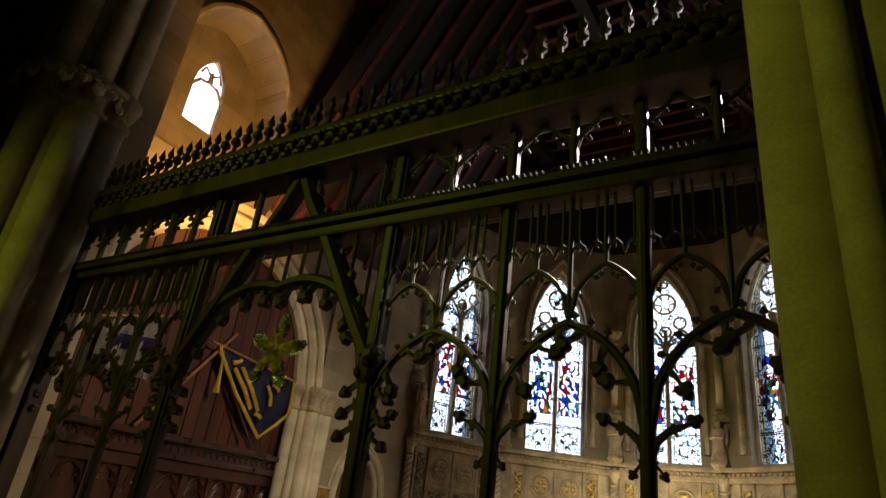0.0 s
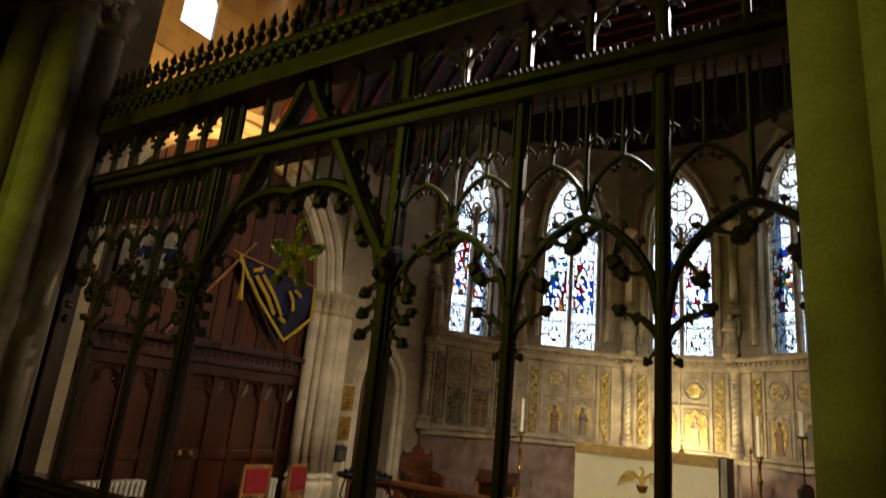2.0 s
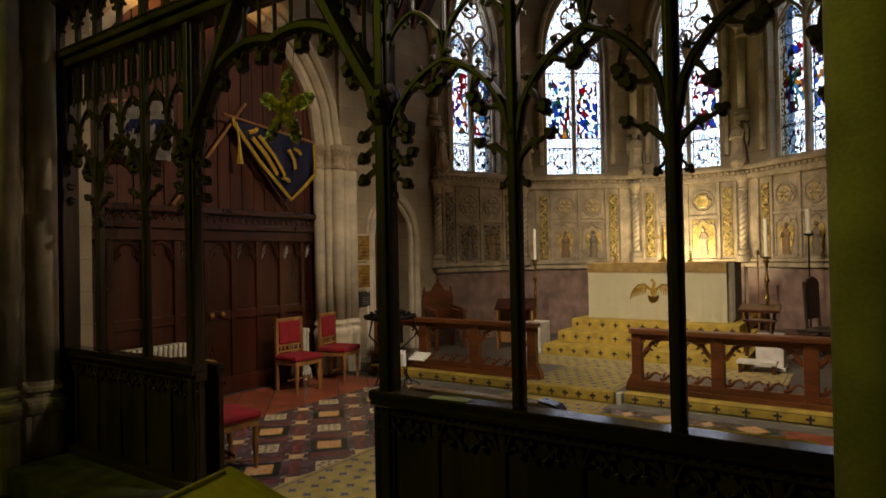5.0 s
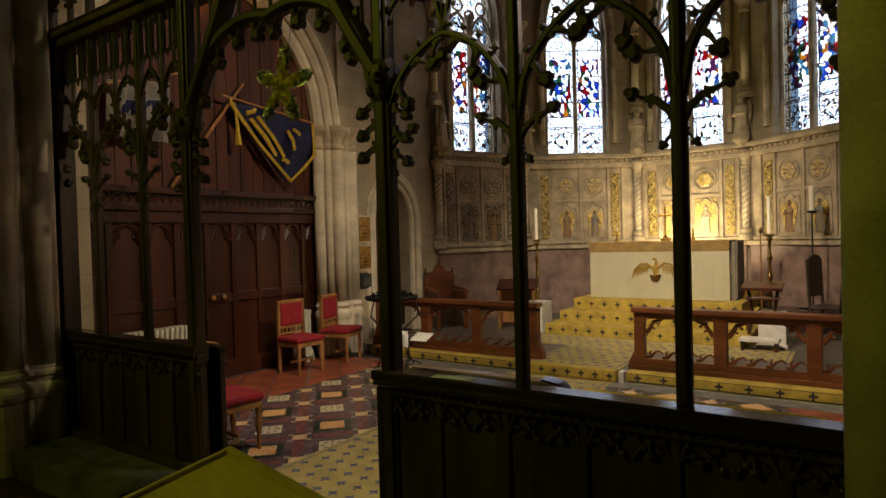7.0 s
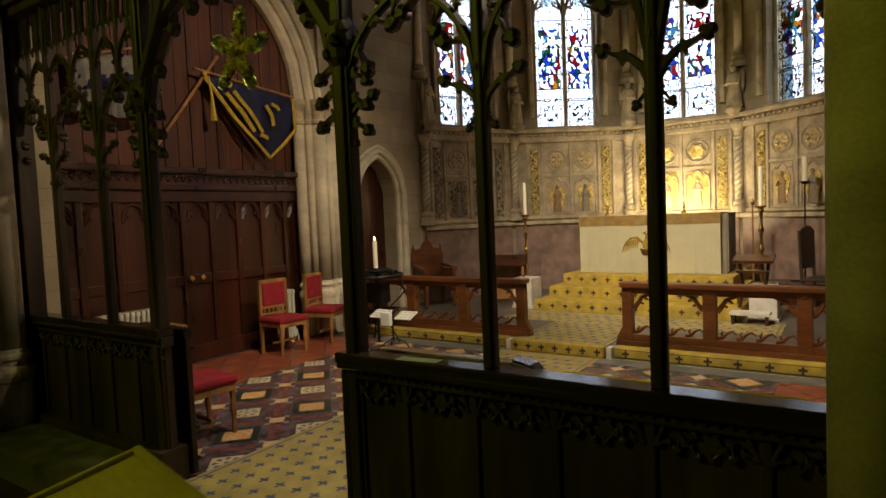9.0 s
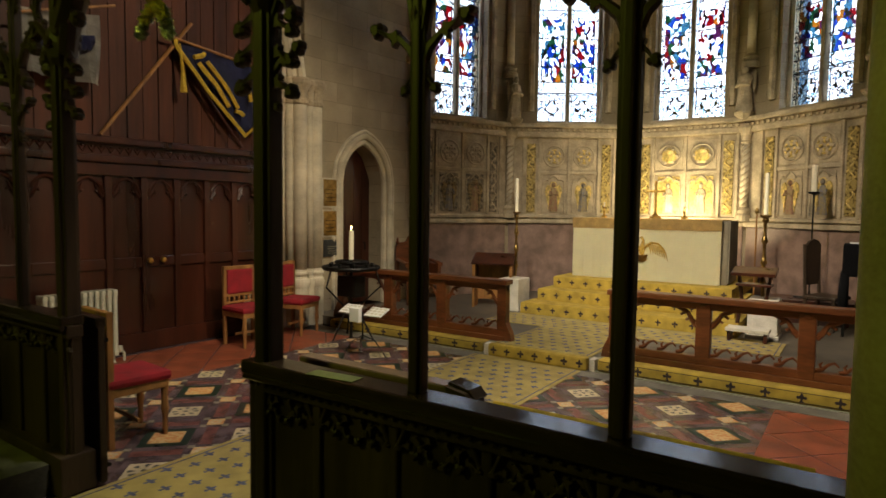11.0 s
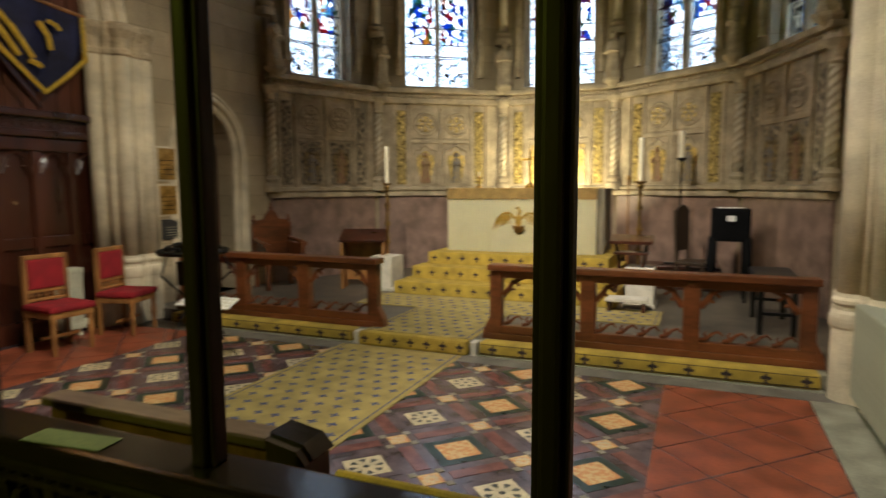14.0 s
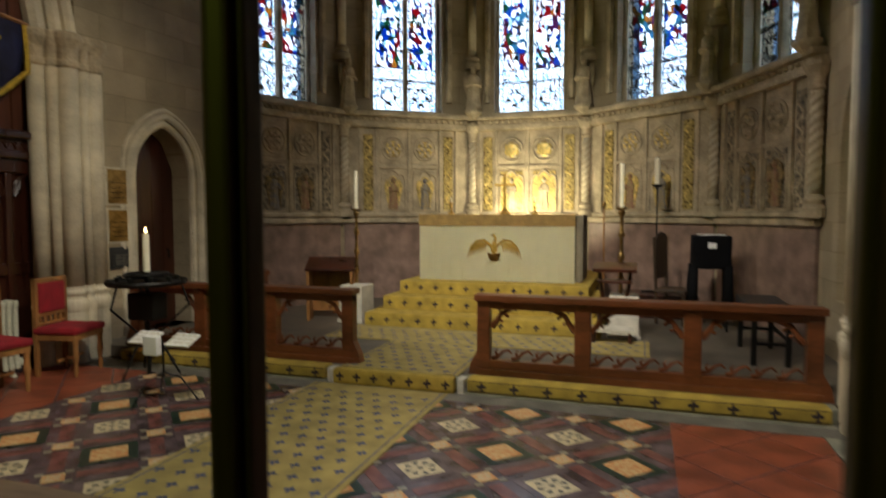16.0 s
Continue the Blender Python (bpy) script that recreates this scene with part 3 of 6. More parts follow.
# clerestory light at the back of its reveal
cw = thing("window_6", mN @ pose(1.945, 0.72, 6.84), "small plain-glazed clerestory window with cusped head", "window", kind="structure")
ca = 0.29
cwall = holed_wall("wall_clerestory_back", mN @ pose(0.9, 0.7, 0), 2.1, 5.6, 8.9, 0.12, [(1.045, ca, 6.84, 7.56, 0.55)], STONE, "limestone back of the window reveal")
part("window_frame", tube([(-ca, 0.02, 0)] + [(x, 0.02, 0.72 + z) for x, z in arc(ca, 0.55)] + [(ca, 0.02, 0), (-ca, 0.02, 0)], 0.035, 6), CARVED, cw)
for sx in (-1, 1):
    part("light_head", tube([(sx * ca, 0.03, 0.62), (sx * ca * 0.55, 0.03, 0.8), (sx * 0.03, 0.03, 0.82), (0, 0.03, 1.02)], 0.028, 5), CARVED, cw)
    part("cusp", tube([(sx * 0.02, 0.03, 0.96), (sx * ca * 0.45, 0.03, 1.06), (sx * ca * 0.65, 0.03, 0.92)], 0.022, 5), CARVED, cw)
part("pane", prism([(-ca, 0), (ca, 0)] + [(x, 0.72 + z) for x, z in arc(ca, 0.55)[::-1]], 0.07, 0.076), PLAINGLASS, cw)
tagged(part("trim_clerestory", tube([(0.95, -0.02, 6.0)] + [(1.92 + x, -0.02, 7.5 + z) for x, z in arc(0.99, 1.19)] + [(2.89, -0.02, 6.0)], 0.05, 6), CARVED), "moulded limestone hood over the clerestory window", kind="structure").matrix_world = mN

# ---- apse shafts, hoods and statues ----


def shaft(name, m, h0, h1, r, group, twist=False, label=""):
    s = thing(name, m, label or "slender limestone wall shaft with moulded capital", "column", group, "structure")
    part("base", lathe([(r * 2, h0), (r * 2, h0 + 0.1), (r * 1.5, h0 + 0.14), (r * 1.8, h0 + 0.19), (r * 1.1, h0 + 0.25)]), CARVED, s)
    bm = lathe([(r, h0 + 0.25), (r, h1 - 0.28)], seg=12)
    part("shaft", bm, SHAFT, s, smooth=True)
    part("capital", lathe([(r * 1.05, h1 - 0.3), (r * 1.4, h1 - 0.27), (r * 1.1, h1 - 0.24), (r * 1.3, h1 - 0.15), (r * 2.1, h1 - 0.06), (r * 2.3, h1 - 0.04), (r * 2.3, h1)], seg=12), CARVED, s)
    if twist:
        for k in range(3):
            n = 40
            part("spiral", tube([(r * math.cos(2 * math.pi * (i / 12 + k / 3)), r * math.sin(2 * math.pi * (i / 12 + k / 3)), h0 + 0.28 + (h1 - h0 - 0.6) * i / n) for i in range(n + 1)], r * 0.24, 5), CARVED, s)
    return s


for x, y in V[1:7]:
    d = Vector((AX - x, 10.8 - y)).normalized() * 0.1
    shaft("reredos_shaft", pose(x + d.x, y + d.y, 0), 1.55, 3.2, 0.065, "twisted shafts of the reredos", True, "twisted limestone shaft between reredos panels")
    shaft("vault_shaft", pose(x + d.x * 0.6, y + d.y * 0.6, 0), 4.2, 6.1, 0.075, "vault shafts of the apse")
    # statue on a bracket under a canopy
    st = lathe([(0.13, 3.44), (0.145, 3.5), (0.12, 3.68), (0.1, 3.85), (0.125, 3.98), (0.11, 4.05), (0.045, 4.1)], seg=14)
    for v in st.verts:
        t = math.atan2(v.co.y, v.co.x)
        f = 1 + 0.1 * math.sin(t * 5 + v.co.z * 6) * (1 if v.co.z < 3.9 else 0.3)
        v.co.x, v.co.y = v.co.x * f, v.co.y * f * 0.8
    blob((0, -0.015, 4.16), 0.062, st, 2, (0.9, 0.95, 1.15))
    for k in (-1, 1):
        blob((k * 0.13, 0.05, 3.95), 0.1, st, 1, (0.45, 0.35, 2.1))
        tube([(k * 0.11, 0, 4.0), (k * 0.12, -0.07, 3.88), (0.0, -0.12, 3.9)], [0.035, 0.03, 0.022], 6, st)
    ob = part("statue", st, CARVED)
    ob.location = (x + d.x * 2.0, y + d.y * 2.0, 0)
    ob.rotation_euler.z = math.atan2(d.y, d.x) + math.pi / 2
    tagged(ob, "weathered limestone statue standing on a corbel", "statue", "statues between the windows")
    co = part("corbel", lathe([(0.05, 3.3), (0.1, 3.34), (0.16, 3.4), (0.17, 3.44)], seg=8), CARVED)
    co.location = (x + d.x * 2.0, y + d.y * 2.0, 0)
    tagged(co, "moulded limestone corbel under a statue", "corbel", kind="structure")

for i in range(1, 6):
    m, w = along(V[i], V[i + 1])
    a = 0.63 if i in (2, 3, 4) else 0.58
    ob = part("trim_window_hood_%d" % i, tube([(w / 2 - a - 0.12, -0.03, 3.6)] + [(w / 2 + x, -0.03, 5.95 + z) for x, z in arc(a + 0.12, 1.72)] + [(w / 2 + a + 0.12, -0.03, 3.6)], 0.06, 6), CARVED)
    ob.matrix_world = m
    tagged(ob, "moulded limestone arch round an apse window", kind="structure")

# ---- reredos ----
rer = thing("reredos", pose(AX, 12, 0), "carved limestone reredos with gilded panels round the apse", "reredos")
inv = rer.matrix_world.inverted()


def on_reredos(name, bm, material, m, label=""):
    ob = part(name, bm, material, rer, label)
    ob.matrix_basis = inv @ m
    return ob


petal_leaf = {}


def roundel(cx, cz, r, y, m, material, petals=6):
    """A moulded ring with a ring of carved petals in it."""
    on_reredos("roundel", tube([(cx + r * math.cos(t * math.pi / 10), y, cz + r * math.sin(t * math.pi / 10)) for t in range(21)], 0.018, 5), material, m)
    for k in range(petals):
        t = 2 * math.pi * k / petals
        at = m @ pose(cx + r * 0.55 * math.cos(t), y, cz + r * 0.55 * math.sin(t)) @ Matrix.Rotation(-t, 4, "Y") @ Matrix.Diagonal((r / 0.2, 1, r / 0.2, 1))
        if material.name not in petal_leaf:
            petal_leaf[material.name] = on_reredos("petal", blob((0, 0, 0), 0.06, None, 1, (1.1, 0.5, 0.8)), material, at)
        else:
            again("petal", petal_leaf[material.name], inv @ at, rer)


def relief(cx, z0, h, y):
    """A robed standing figure reduced to plain carved masses."""
    bm = bmesh.new()
    rows = ((0.0, 0.085, 0.02), (0.12, 0.09, 0.03), (0.4, 0.07, 0.035), (0.6, 0.075, 0.04), (0.7, 0.06, 0.03), (0.75, 0.02, 0.02))
    prof = [[(cx + a * math.cos(t), y - b * math.sin(t), z0 + h * f) for t in [math.pi * k / 8 for k in range(9)]] for f, a, b in rows]
    rings = []
    for n, ring in enumerate(prof):
        rings.append([bm.verts.new((px, py + (0.006 * math.sin(k * 2.2) if n < 4 else 0), pz)) for k, (px, py, pz) in enumerate(ring)])
    for p, q in zip(rings, rings[1:]):
        for k in range(8):
            bm.faces.new((p[k], p[k + 1], q[k + 1], q[k]))
    blob((cx, y - 0.02, z0 + h * 0.82), 0.042, bm, 2, (0.9, 0.8, 1.15))
    for s in (-1, 1):
        tube([(cx + s * 0.065, y - 0.02, z0 + h * 0.64), (cx + s * 0.08, y - 0.045, z0 + h * 0.5), (cx + s * 0.01, y - 0.06, z0 + h * 0.55)], [0.022, 0.02, 0.014], 6, bm)
    return bm


def wing(cx, z0, h, y, side):
    """One folded wing with a feathered outer edge, behind a relief figure."""
    out = [(0.05, 0.66), (0.07, 0.78), (0.105, 0.84), (0.14, 0.8), (0.16, 0.66)]
    for k in range(6):
        f = k / 6
        out += [(0.165 - 0.06 * f, 0.58 - 0.42 * f), (0.148 - 0.06 * f, 0.55 - 0.42 * f)]
    out += [(0.1, 0.06), (0.085, 0.2), (0.075, 0.45)]
    return prism([(cx + side * a, z0 + h * b) for a, b in out], y - 0.022, y + 0.004)


for i in range(1, 6):
    m, w = along(V[i], V[i + 1])
    c = w / 2
    gold = i == 3
    on_reredos("dado_wall", box(0.05, w - 0.05, -0.05, -0.003, 0.12, 1.45, 0.01), MARBLE, m, "pinkish-brown polished marble dado")
    on_reredos("dado_cornice", box(0.02, w - 0.02, -0.11, -0.003, 1.45, 1.53, 0.02), CARVED, m)
    on_reredos("panel_backing", box(0.05, w - 0.05, -0.035, -0.003, 1.53, 3.1), CARVED, m)
    on_reredos("base_moulding", tube([(0.02, -0.06, 1.58), (w - 0.02, -0.06, 1.58)], 0.04, 6), CARVED, m)
    on_reredos("cornice", box(0.0, w, -0.13, -0.003, 3.1, 3.2, 0.02), CARVED, m)
    on_reredos("cornice_top", box(0.0, w, -0.2, -0.003, 3.28, 3.36, 0.02), CARVED, m)
    on_reredos("frieze", box(0.0, w, -0.1, -0.003, 3.2, 3.28), CARVED, m)
    knob = None
    for k in range(int(w / 0.11)):
        mm = inv @ m @ pose(0.06 + k * 0.11, -0.12, 3.24)
        if knob is None:
            knob = on_reredos("leaf_boss", blob((0, 0, 0), 0.035, None, 1, (1, 0.8, 1)), CARVED, m @ pose(0.06, -0.12, 3.24))
        else:
            again("leaf_boss", knob, mm, rer)
    on_reredos("rail", box(c - 0.56, c + 0.56, -0.07, -0.036, 2.4, 2.46, 0.01), CARVED, m)
    for x in (-0.58, 0.0, 0.58, -0.88, 0.88):
        x = max(-c + 0.1, min(c - 0.1, x))
        on_reredos("stile", box(c + x - 0.025, c + x + 0.025, -0.08, -0.036, 1.6, 3.1, 0.012), CARVED, m)
    for s in (-1, 1):
        xs = c + s * min(0.73, c - 0.22)
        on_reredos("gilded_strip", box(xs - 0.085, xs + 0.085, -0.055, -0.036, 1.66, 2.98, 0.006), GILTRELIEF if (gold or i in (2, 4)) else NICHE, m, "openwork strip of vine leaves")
        vb = bmesh.new()
        tube([(xs + 0.05 * math.sin(k * 1.1), -0.06, 1.68 + 0.043 * k) for k in range(31)], 0.012, 5, vb)
        for k in range(15):
            blob((xs + 0.055 * math.sin(k * 2.2 + 1.5), -0.06, 1.72 + 0.086 * k), 0.026, vb, 1, (1, 0.5, 1))
        on_reredos("vine", vb, GILT if gold or i in (2, 4) else CARVED, m, "gilded vine scroll" if gold or i in (2, 4) else "carved vine scroll")
        cx = c + s * 0.29
        on_reredos("roundel_field", box(cx - 0.24, cx + 0.24, -0.05, -0.036, 2.49, 3.03, 0.006), CARVED, m)
        roundel(cx, 2.74, 0.2, -0.065, m, CARVED)
        if gold:
            on_reredos("gilt_disc", lathe([(0.13, -0.012), (0.14, 0), (0.11, 0.02), (0.05, 0.03)], seg=20), GILT, m @ pose(cx, -0.075, 2.74, 90), "gilded round boss")
        else:
            roundel(cx, 2.74, 0.12, -0.07, m, GILT if i in (2, 4) else CARVED, 4)
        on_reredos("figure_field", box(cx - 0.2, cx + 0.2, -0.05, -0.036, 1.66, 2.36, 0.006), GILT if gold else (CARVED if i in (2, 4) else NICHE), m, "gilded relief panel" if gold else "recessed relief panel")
        on_reredos("relief", relief(cx, 1.68, 0.62, -0.05), CARVED if gold else (DULLRED if s * (1 if i % 2 else -1) > 0 else DULLBLUE), m, "carved relief under a cusped arch" if gold else "dull painted relief under a cusped arch")
        if not gold:
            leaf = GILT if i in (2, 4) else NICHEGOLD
            for e in (-1, 1):
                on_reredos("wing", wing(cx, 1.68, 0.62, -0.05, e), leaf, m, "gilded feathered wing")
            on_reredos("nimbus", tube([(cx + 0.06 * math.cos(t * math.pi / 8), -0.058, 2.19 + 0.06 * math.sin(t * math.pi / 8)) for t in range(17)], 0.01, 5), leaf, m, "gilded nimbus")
        # cusped canopy over the panel, on slim side shafts
        for e in (-1, 1):
            on_reredos("panel_shaft", tube([(cx + e * 0.215, -0.06, 1.66), (cx + e * 0.215, -0.06, 2.2)], 0.014, 6), CARVED, m)
            on_reredos("panel_arch", tube([(cx + e * 0.21, -0.062, 2.18), (cx + e * 0.2, -0.064, 2.26), (cx + e * 0.13, -0.066, 2.3), (cx + e * 0.1, -0.066, 2.26), (cx + e * 0.07, -0.066, 2.32), (cx, -0.066, 2.37)], [0.018, 0.018, 0.017, 0.012, 0.016, 0.02], 6), CARVED, m)

# ---- clustered piers ----


def cluster(name, m, spots, h, cap, label, group=""):
    """A pier of several shafts round a core: spots are (x, y, radius)."""
    p = thing(name, m, label, "pier", group, "structure")
    for x, y, r in spots:
        part("plinth", lathe([(r * 1.2, 0), (r * 1.2, 0.55), (r * 1.3, 0.57), (r * 1.36, 0.61), (r * 1.36, 0.64), (r * 1.28, 0.67), (r * 1.06, 0.69), (r * 1.04, 0.72), (r * 1.24, 0.745), (r * 1.24, 0.77), (r * 1.05, 0.79), (r, 0.82)], x, y, 16), SHAFT, p)
        part("shaft", lathe([(r, 0.82), (r, cap - 0.3)], x, y, 20), SHAFT, p, smooth=True)
        part("capital", lathe([(r, cap - 0.32), (r * 1.25, cap - 0.3), (r * 1.25, cap - 0.26), (r * 1.02, cap - 0.23), (r * 1.1, cap - 0.12), (r * 1.5, cap - 0.05), (r * 1.6, cap - 0.03), (r * 1.6, cap + 0.02), (r * 1.35, cap + 0.05)], x, y, 16), CARVED, p)
        if h > cap:
            part("arch_shaft", lathe([(r * 0.9, cap + 0.05), (r * 0.9, h)], x, y, 16), SHAFT, p, smooth=True)
    return p


for name, x, s in (("pier_1", -5.98, 1), ("pier_2", 1.7, -1)):
    cluster(name, pose(x, 7.27, 0), [(0, 0.05, 0.19), (-0.02, -0.3, 0.1), (-0.1, -0.17, 0.05), (-0.15, -0.03, 0.125), (-0.17, 0.14, 0.045), (-0.12, 0.27, 0.1), (0.13, -0.36, 0.06), (0.26, -0.28, 0.16), (0.28, -0.5, 0.09), (0.4, -0.5, 0.045), (0.5, -0.5, 0.08)] if s < 0 else [(0.0, 0.05, 0.19), (0.0, -0.3, 0.085), (0.1 * s, -0.2, 0.055), (0.17 * s, -0.07, 0.1), (0.21 * s, 0.08, 0.05), (0.18 * s, 0.22, 0.095), (0.09 * s, 0.36, 0.06)], 3.45, 3.45, "cream limestone clustered respond with ringed capitals")
cluster("pier_3", pose(-6.0, 3.22, 0), [(0.03, 0, 0.14), (0.05, 0.18, 0.09)], 3.45, 3.45, "cream limestone clustered respond with ringed capitals")
# moulded ribs of the north arch
for k, (da, dx, r) in enumerate(((0.02, 0.02, 0.1), (0.16, -0.06, 0.085), (0.3, -0.12, 0.07))):
    ob = structure("trim_north_arch_%d" % (k + 1), tube([(-6.05 - dx, 5.28 + x, 3.45 + z) for x, z in arc(1.78 + da, 1.8 + da * 1.2, 18)], r, 8), SHAFT, "roll-moulded limestone arch")
    ob = structure("trim_south_arch_%d" % (k + 1), tube([(1.85 + dx, 5.05 + x, 3.3 + z) for x, z in arc(1.75 + da, 1.8 + da * 1.2, 18)], r, 8), SHAFT, "roll-moulded limestone arch")
# nave piers that flank the screen
cluster("pier_4", pose(1.16, 2.42, -0.02), [(0.04, 0.02, 0.24), (-0.24, 0.0, 0.135), (-0.1, -0.2, 0.075)], 10.8, 5.3, "clustered stone nave pier lit yellow-green")
cluster("pier_5", pose(-5.12, 2.35, -0.02), [(0.0, 0.0, 0.34), (0.3, -0.02, 0.14), (0.14, -0.3, 0.13), (-0.2, -0.3, 0.13), (0.3, 0.28, 0.12)], 10.8, 5.3, "clustered stone nave pier lit yellow-green")

for nm in ("pier_4", "pier_5"):
    pier, leaf = bpy.data.objects[nm], None
    for k in range(20):
        t = 2 * math.pi * k / 20
        at = pose(0.5 * math.cos(t) * (0.9 if nm == "pier_4" else 1), 0.46 * math.sin(t) - 0.05, 5.2 + 0.06 * (k % 2), 0, 0, math.degrees(t))
        if leaf is None:
            bm = blob((0, 0, 0), 0.08, None, 1, (0.4, 0.9, 1.1))
            blob((0.02, 0.05, 0.05), 0.04, bm, 1, (0.5, 1, 0.8)), blob((0.02, -0.05, 0.05), 0.04, bm, 1, (0.5, 1, 0.8)), blob((0.03, 0, -0.05), 0.04, bm, 1, (0.5, 0.8, 1.2))
            leaf = part("leaf_carving", bm, SHAFT, pier)
            leaf.matrix_basis = at
        else:
            again("leaf_carving", leaf, at, pier)

# door in the north sanctuary wall
m0, w0 = along(V[0], V[1])
dr = thing("door_1", m0 @ pose(1.185, 0.34, 0.12), "closed dark brown pointed vestry door in a stone arch", "door", kind="structure")
for k in range(5):
    x0, x1 = -0.44 + 0.176 * k, -0.44 + 0.176 * (k + 1) - 0.006
    part("plank", prism([(x0, 0), (x1, 0), (x1, 1.98 + arch_z(min(0.44, abs(x1)), 0.44, 0.62)), (x0, 1.98 + arch_z(min(0.44, abs(x0)), 0.44, 0.62))], 0, 0.045), MAHOG, dr)
part("door_handle", tube([(0.3, -0.01, 1.0), (0.3, -0.05, 1.0), (0.3, -0.05, 0.88)], 0.012, 6), IRON, dr, "black iron pull handle")
for k, (da, r, dy) in enumerate(((0.04, 0.05, 0.03), (0.13, 0.045, -0.02), (0.21, 0.03, -0.01))):
    ob = part("trim_door_arch_%d" % (k + 1), tube([(1.185 - 0.44 - da, dy, 0.12)] + [(1.185 + x, dy, 2.1 + z) for x, z in arc(0.44 + da, 0.62 + da)] + [(1.185 + 0.44 + da, dy, 0.12)], r, 8), SHAFT)
    ob.matrix_world = m0
    tagged(ob, "roll-moulded limestone door arch", kind="structure")
# memorial tablets
for z0, z1, mm, lab in ((1.7, 2.15, BRASS, "brass memorial tablet in a thin stone frame"), (1.25, 1.67, BRASS, "brass memorial tablet in a thin stone frame"), (0.95, 1.21, SLATEBLACK, "black slate tablet fixed to the wall")):
    t = thing("wall_tablet", m0 @ pose(0.46 if mm is BRASS else 0.5, 0, z0), lab, "plaque", "tablets beside the vestry door")
    part("frame", box(-0.16, 0.16, -0.03, -0.003, 0, z1 - z0, 0.006), SHAFT if mm is BRASS else SLATEBLACK, t)
    part("plate", box(-0.135, 0.135, -0.038, -0.0305, 0.025, z1 - z0 - 0.025, 0.003), mm, t)
    for k in range(4):
        part("text_line", box(-0.1, 0.1 - 0.03 * (k % 3), -0.0405, -0.0385, (z1 - z0) * (0.2 + 0.13 * k), (z1 - z0) * (0.2 + 0.13 * k) + 0.008), IRON if mm is BRASS else KERB, t)

# ---- wooden partition in the north arch ----
pt = thing("wooden_partition", pose(-6.12, 5.28, 0), "dark mahogany panelled partition with double doors and boarding above", "partition")
# local x runs east along the wall (world y), local y to the north
pt.matrix_world = pose(-6.12, 5.28, 0, 0, 0, 90)
part("frame_bottom", box(-1.85, 1.85, -0.05, 0.05, 0, 0.22, 0.01), MAHOG, pt)
part("frame_top", box(-1.85, 1.85, -0.06, 0.05, 2.02, 2.16, 0.01), MAHOG, pt)
part("cornice", box(-1.85, 1.85, -0.16, 0.05, 2.36, 2.44, 0.02), MAHOG, pt)
part("cornice_lower", box(-1.85, 1.85, -0.11, 0.05, 2.16, 2.24, 0.02), MAHOG, pt)
part("frieze", box(-1.85, 1.85, -0.07, 0.05, 2.24, 2.36), MAHOG, pt)
fz = None
for k in range(36):
    mm = pose(-1.8 + k * 0.1, -0.075, 2.3)
    if fz is None:
        fb = tube([(-0.04, 0, 0.03), (0, 0, -0.035), (0.04, 0, 0.03)], 0.012, 5)
        blob((0, 0, 0.03), 0.018, fb)
        fz = part("frieze_leaf", fb, MAHOG, pt)
        fz.matrix_basis = mm
    else:
        again("frieze_leaf", fz, mm, pt)
bays = [-1.85 + k * 3.7 / 9 for k in range(10)]
for k, (a0, a1) in enumerate(zip(bays, bays[1:])):
    c, hw = (a0 + a1) / 2, (a1 - a0) / 2
    part("panel", box(a0 + 0.02, a1 - 0.02, 0.0, 0.03, 0.22, 2.02), MAHOG, pt)
    part("stile", box(a0 - 0.04, a0 + 0.04, -0.04, 0.04, 0.22, 2.02, 0.012), MAHOG, pt)
    part("mid_rail", box(a0 + 0.04, a1 - 0.04, -0.03, 0.03, 0.98, 1.1, 0.01), MAHOG, pt)
    hb = tube([(c + x, -0.025, 1.8 + z) for x, z in arc(hw - 0.05, 0.2, 6)], 0.018, 5)
    for s in (-1, 1):
        tube([(c + s * (hw - 0.06), -0.025, 1.78), (c + s * 0.1, -0.025, 1.86), (c + s * 0.07, -0.025, 1.93)], [0.02, 0.015, 0.008], 5, hb)
        blob((c + s * 0.075, -0.03, 1.85), 0.018, hb)
    part("cusped_head", hb, MAHOG, pt, "carved cusped panel head")
for s in (-1, 1):
    part("door_knob", lathe([(0.012, 0), (0.012, 0.03), (0.03, 0.04), (0.036, 0.055), (0.028, 0.075), (0.01, 0.08)], seg=14), GOLD, pt, "polished brass door knob").matrix_basis = pose(-0.1 + s * 0.08, -0.04, 1.06, 90)
bw = 0.19
for k in range(20):
    x0 = -1.88 + k * bw
    x1 = x0 + bw - 0.012
    za, zb = [3.45 + arch_z(min(1.8, abs(x)), 1.8, 1.82) for x in (x0, x1)]
    part("board", prism([(x0, 2.44), (x1, 2.44), (x1, max(2.5, zb)), (x0, max(2.5, za))], 0.01 + 0.006 * (k % 2), 0.05), PINE, pt)

# banner and its pole against the boards
bn = thing("church_banner", pose(-5.98, 6.23, 2.62, 0, 0, 90), "navy blue pointed banner with yellow fringe and scrollwork", "banner")


def cloth(fx, w, h, n=18):
    bm = bmesh.new()
    rows = []
    for j in range(n + 1):
        v = j / n
        rows.append([bm.verts.new((fx(u / 12, v)[0], 0.05 * math.sin(u * 1.4 + v * 3) * (0.3 + v), fx(u / 12, v)[1])) for u in range(13)])
    for a, b in zip(rows, rows[1:]):
        for i in range(12):
            bm.faces.new((a[i], a[i + 1], b[i + 1], b[i]))
    bmesh.ops.solidify(bm, geom=bm.faces, thickness=0.006)
    return bm


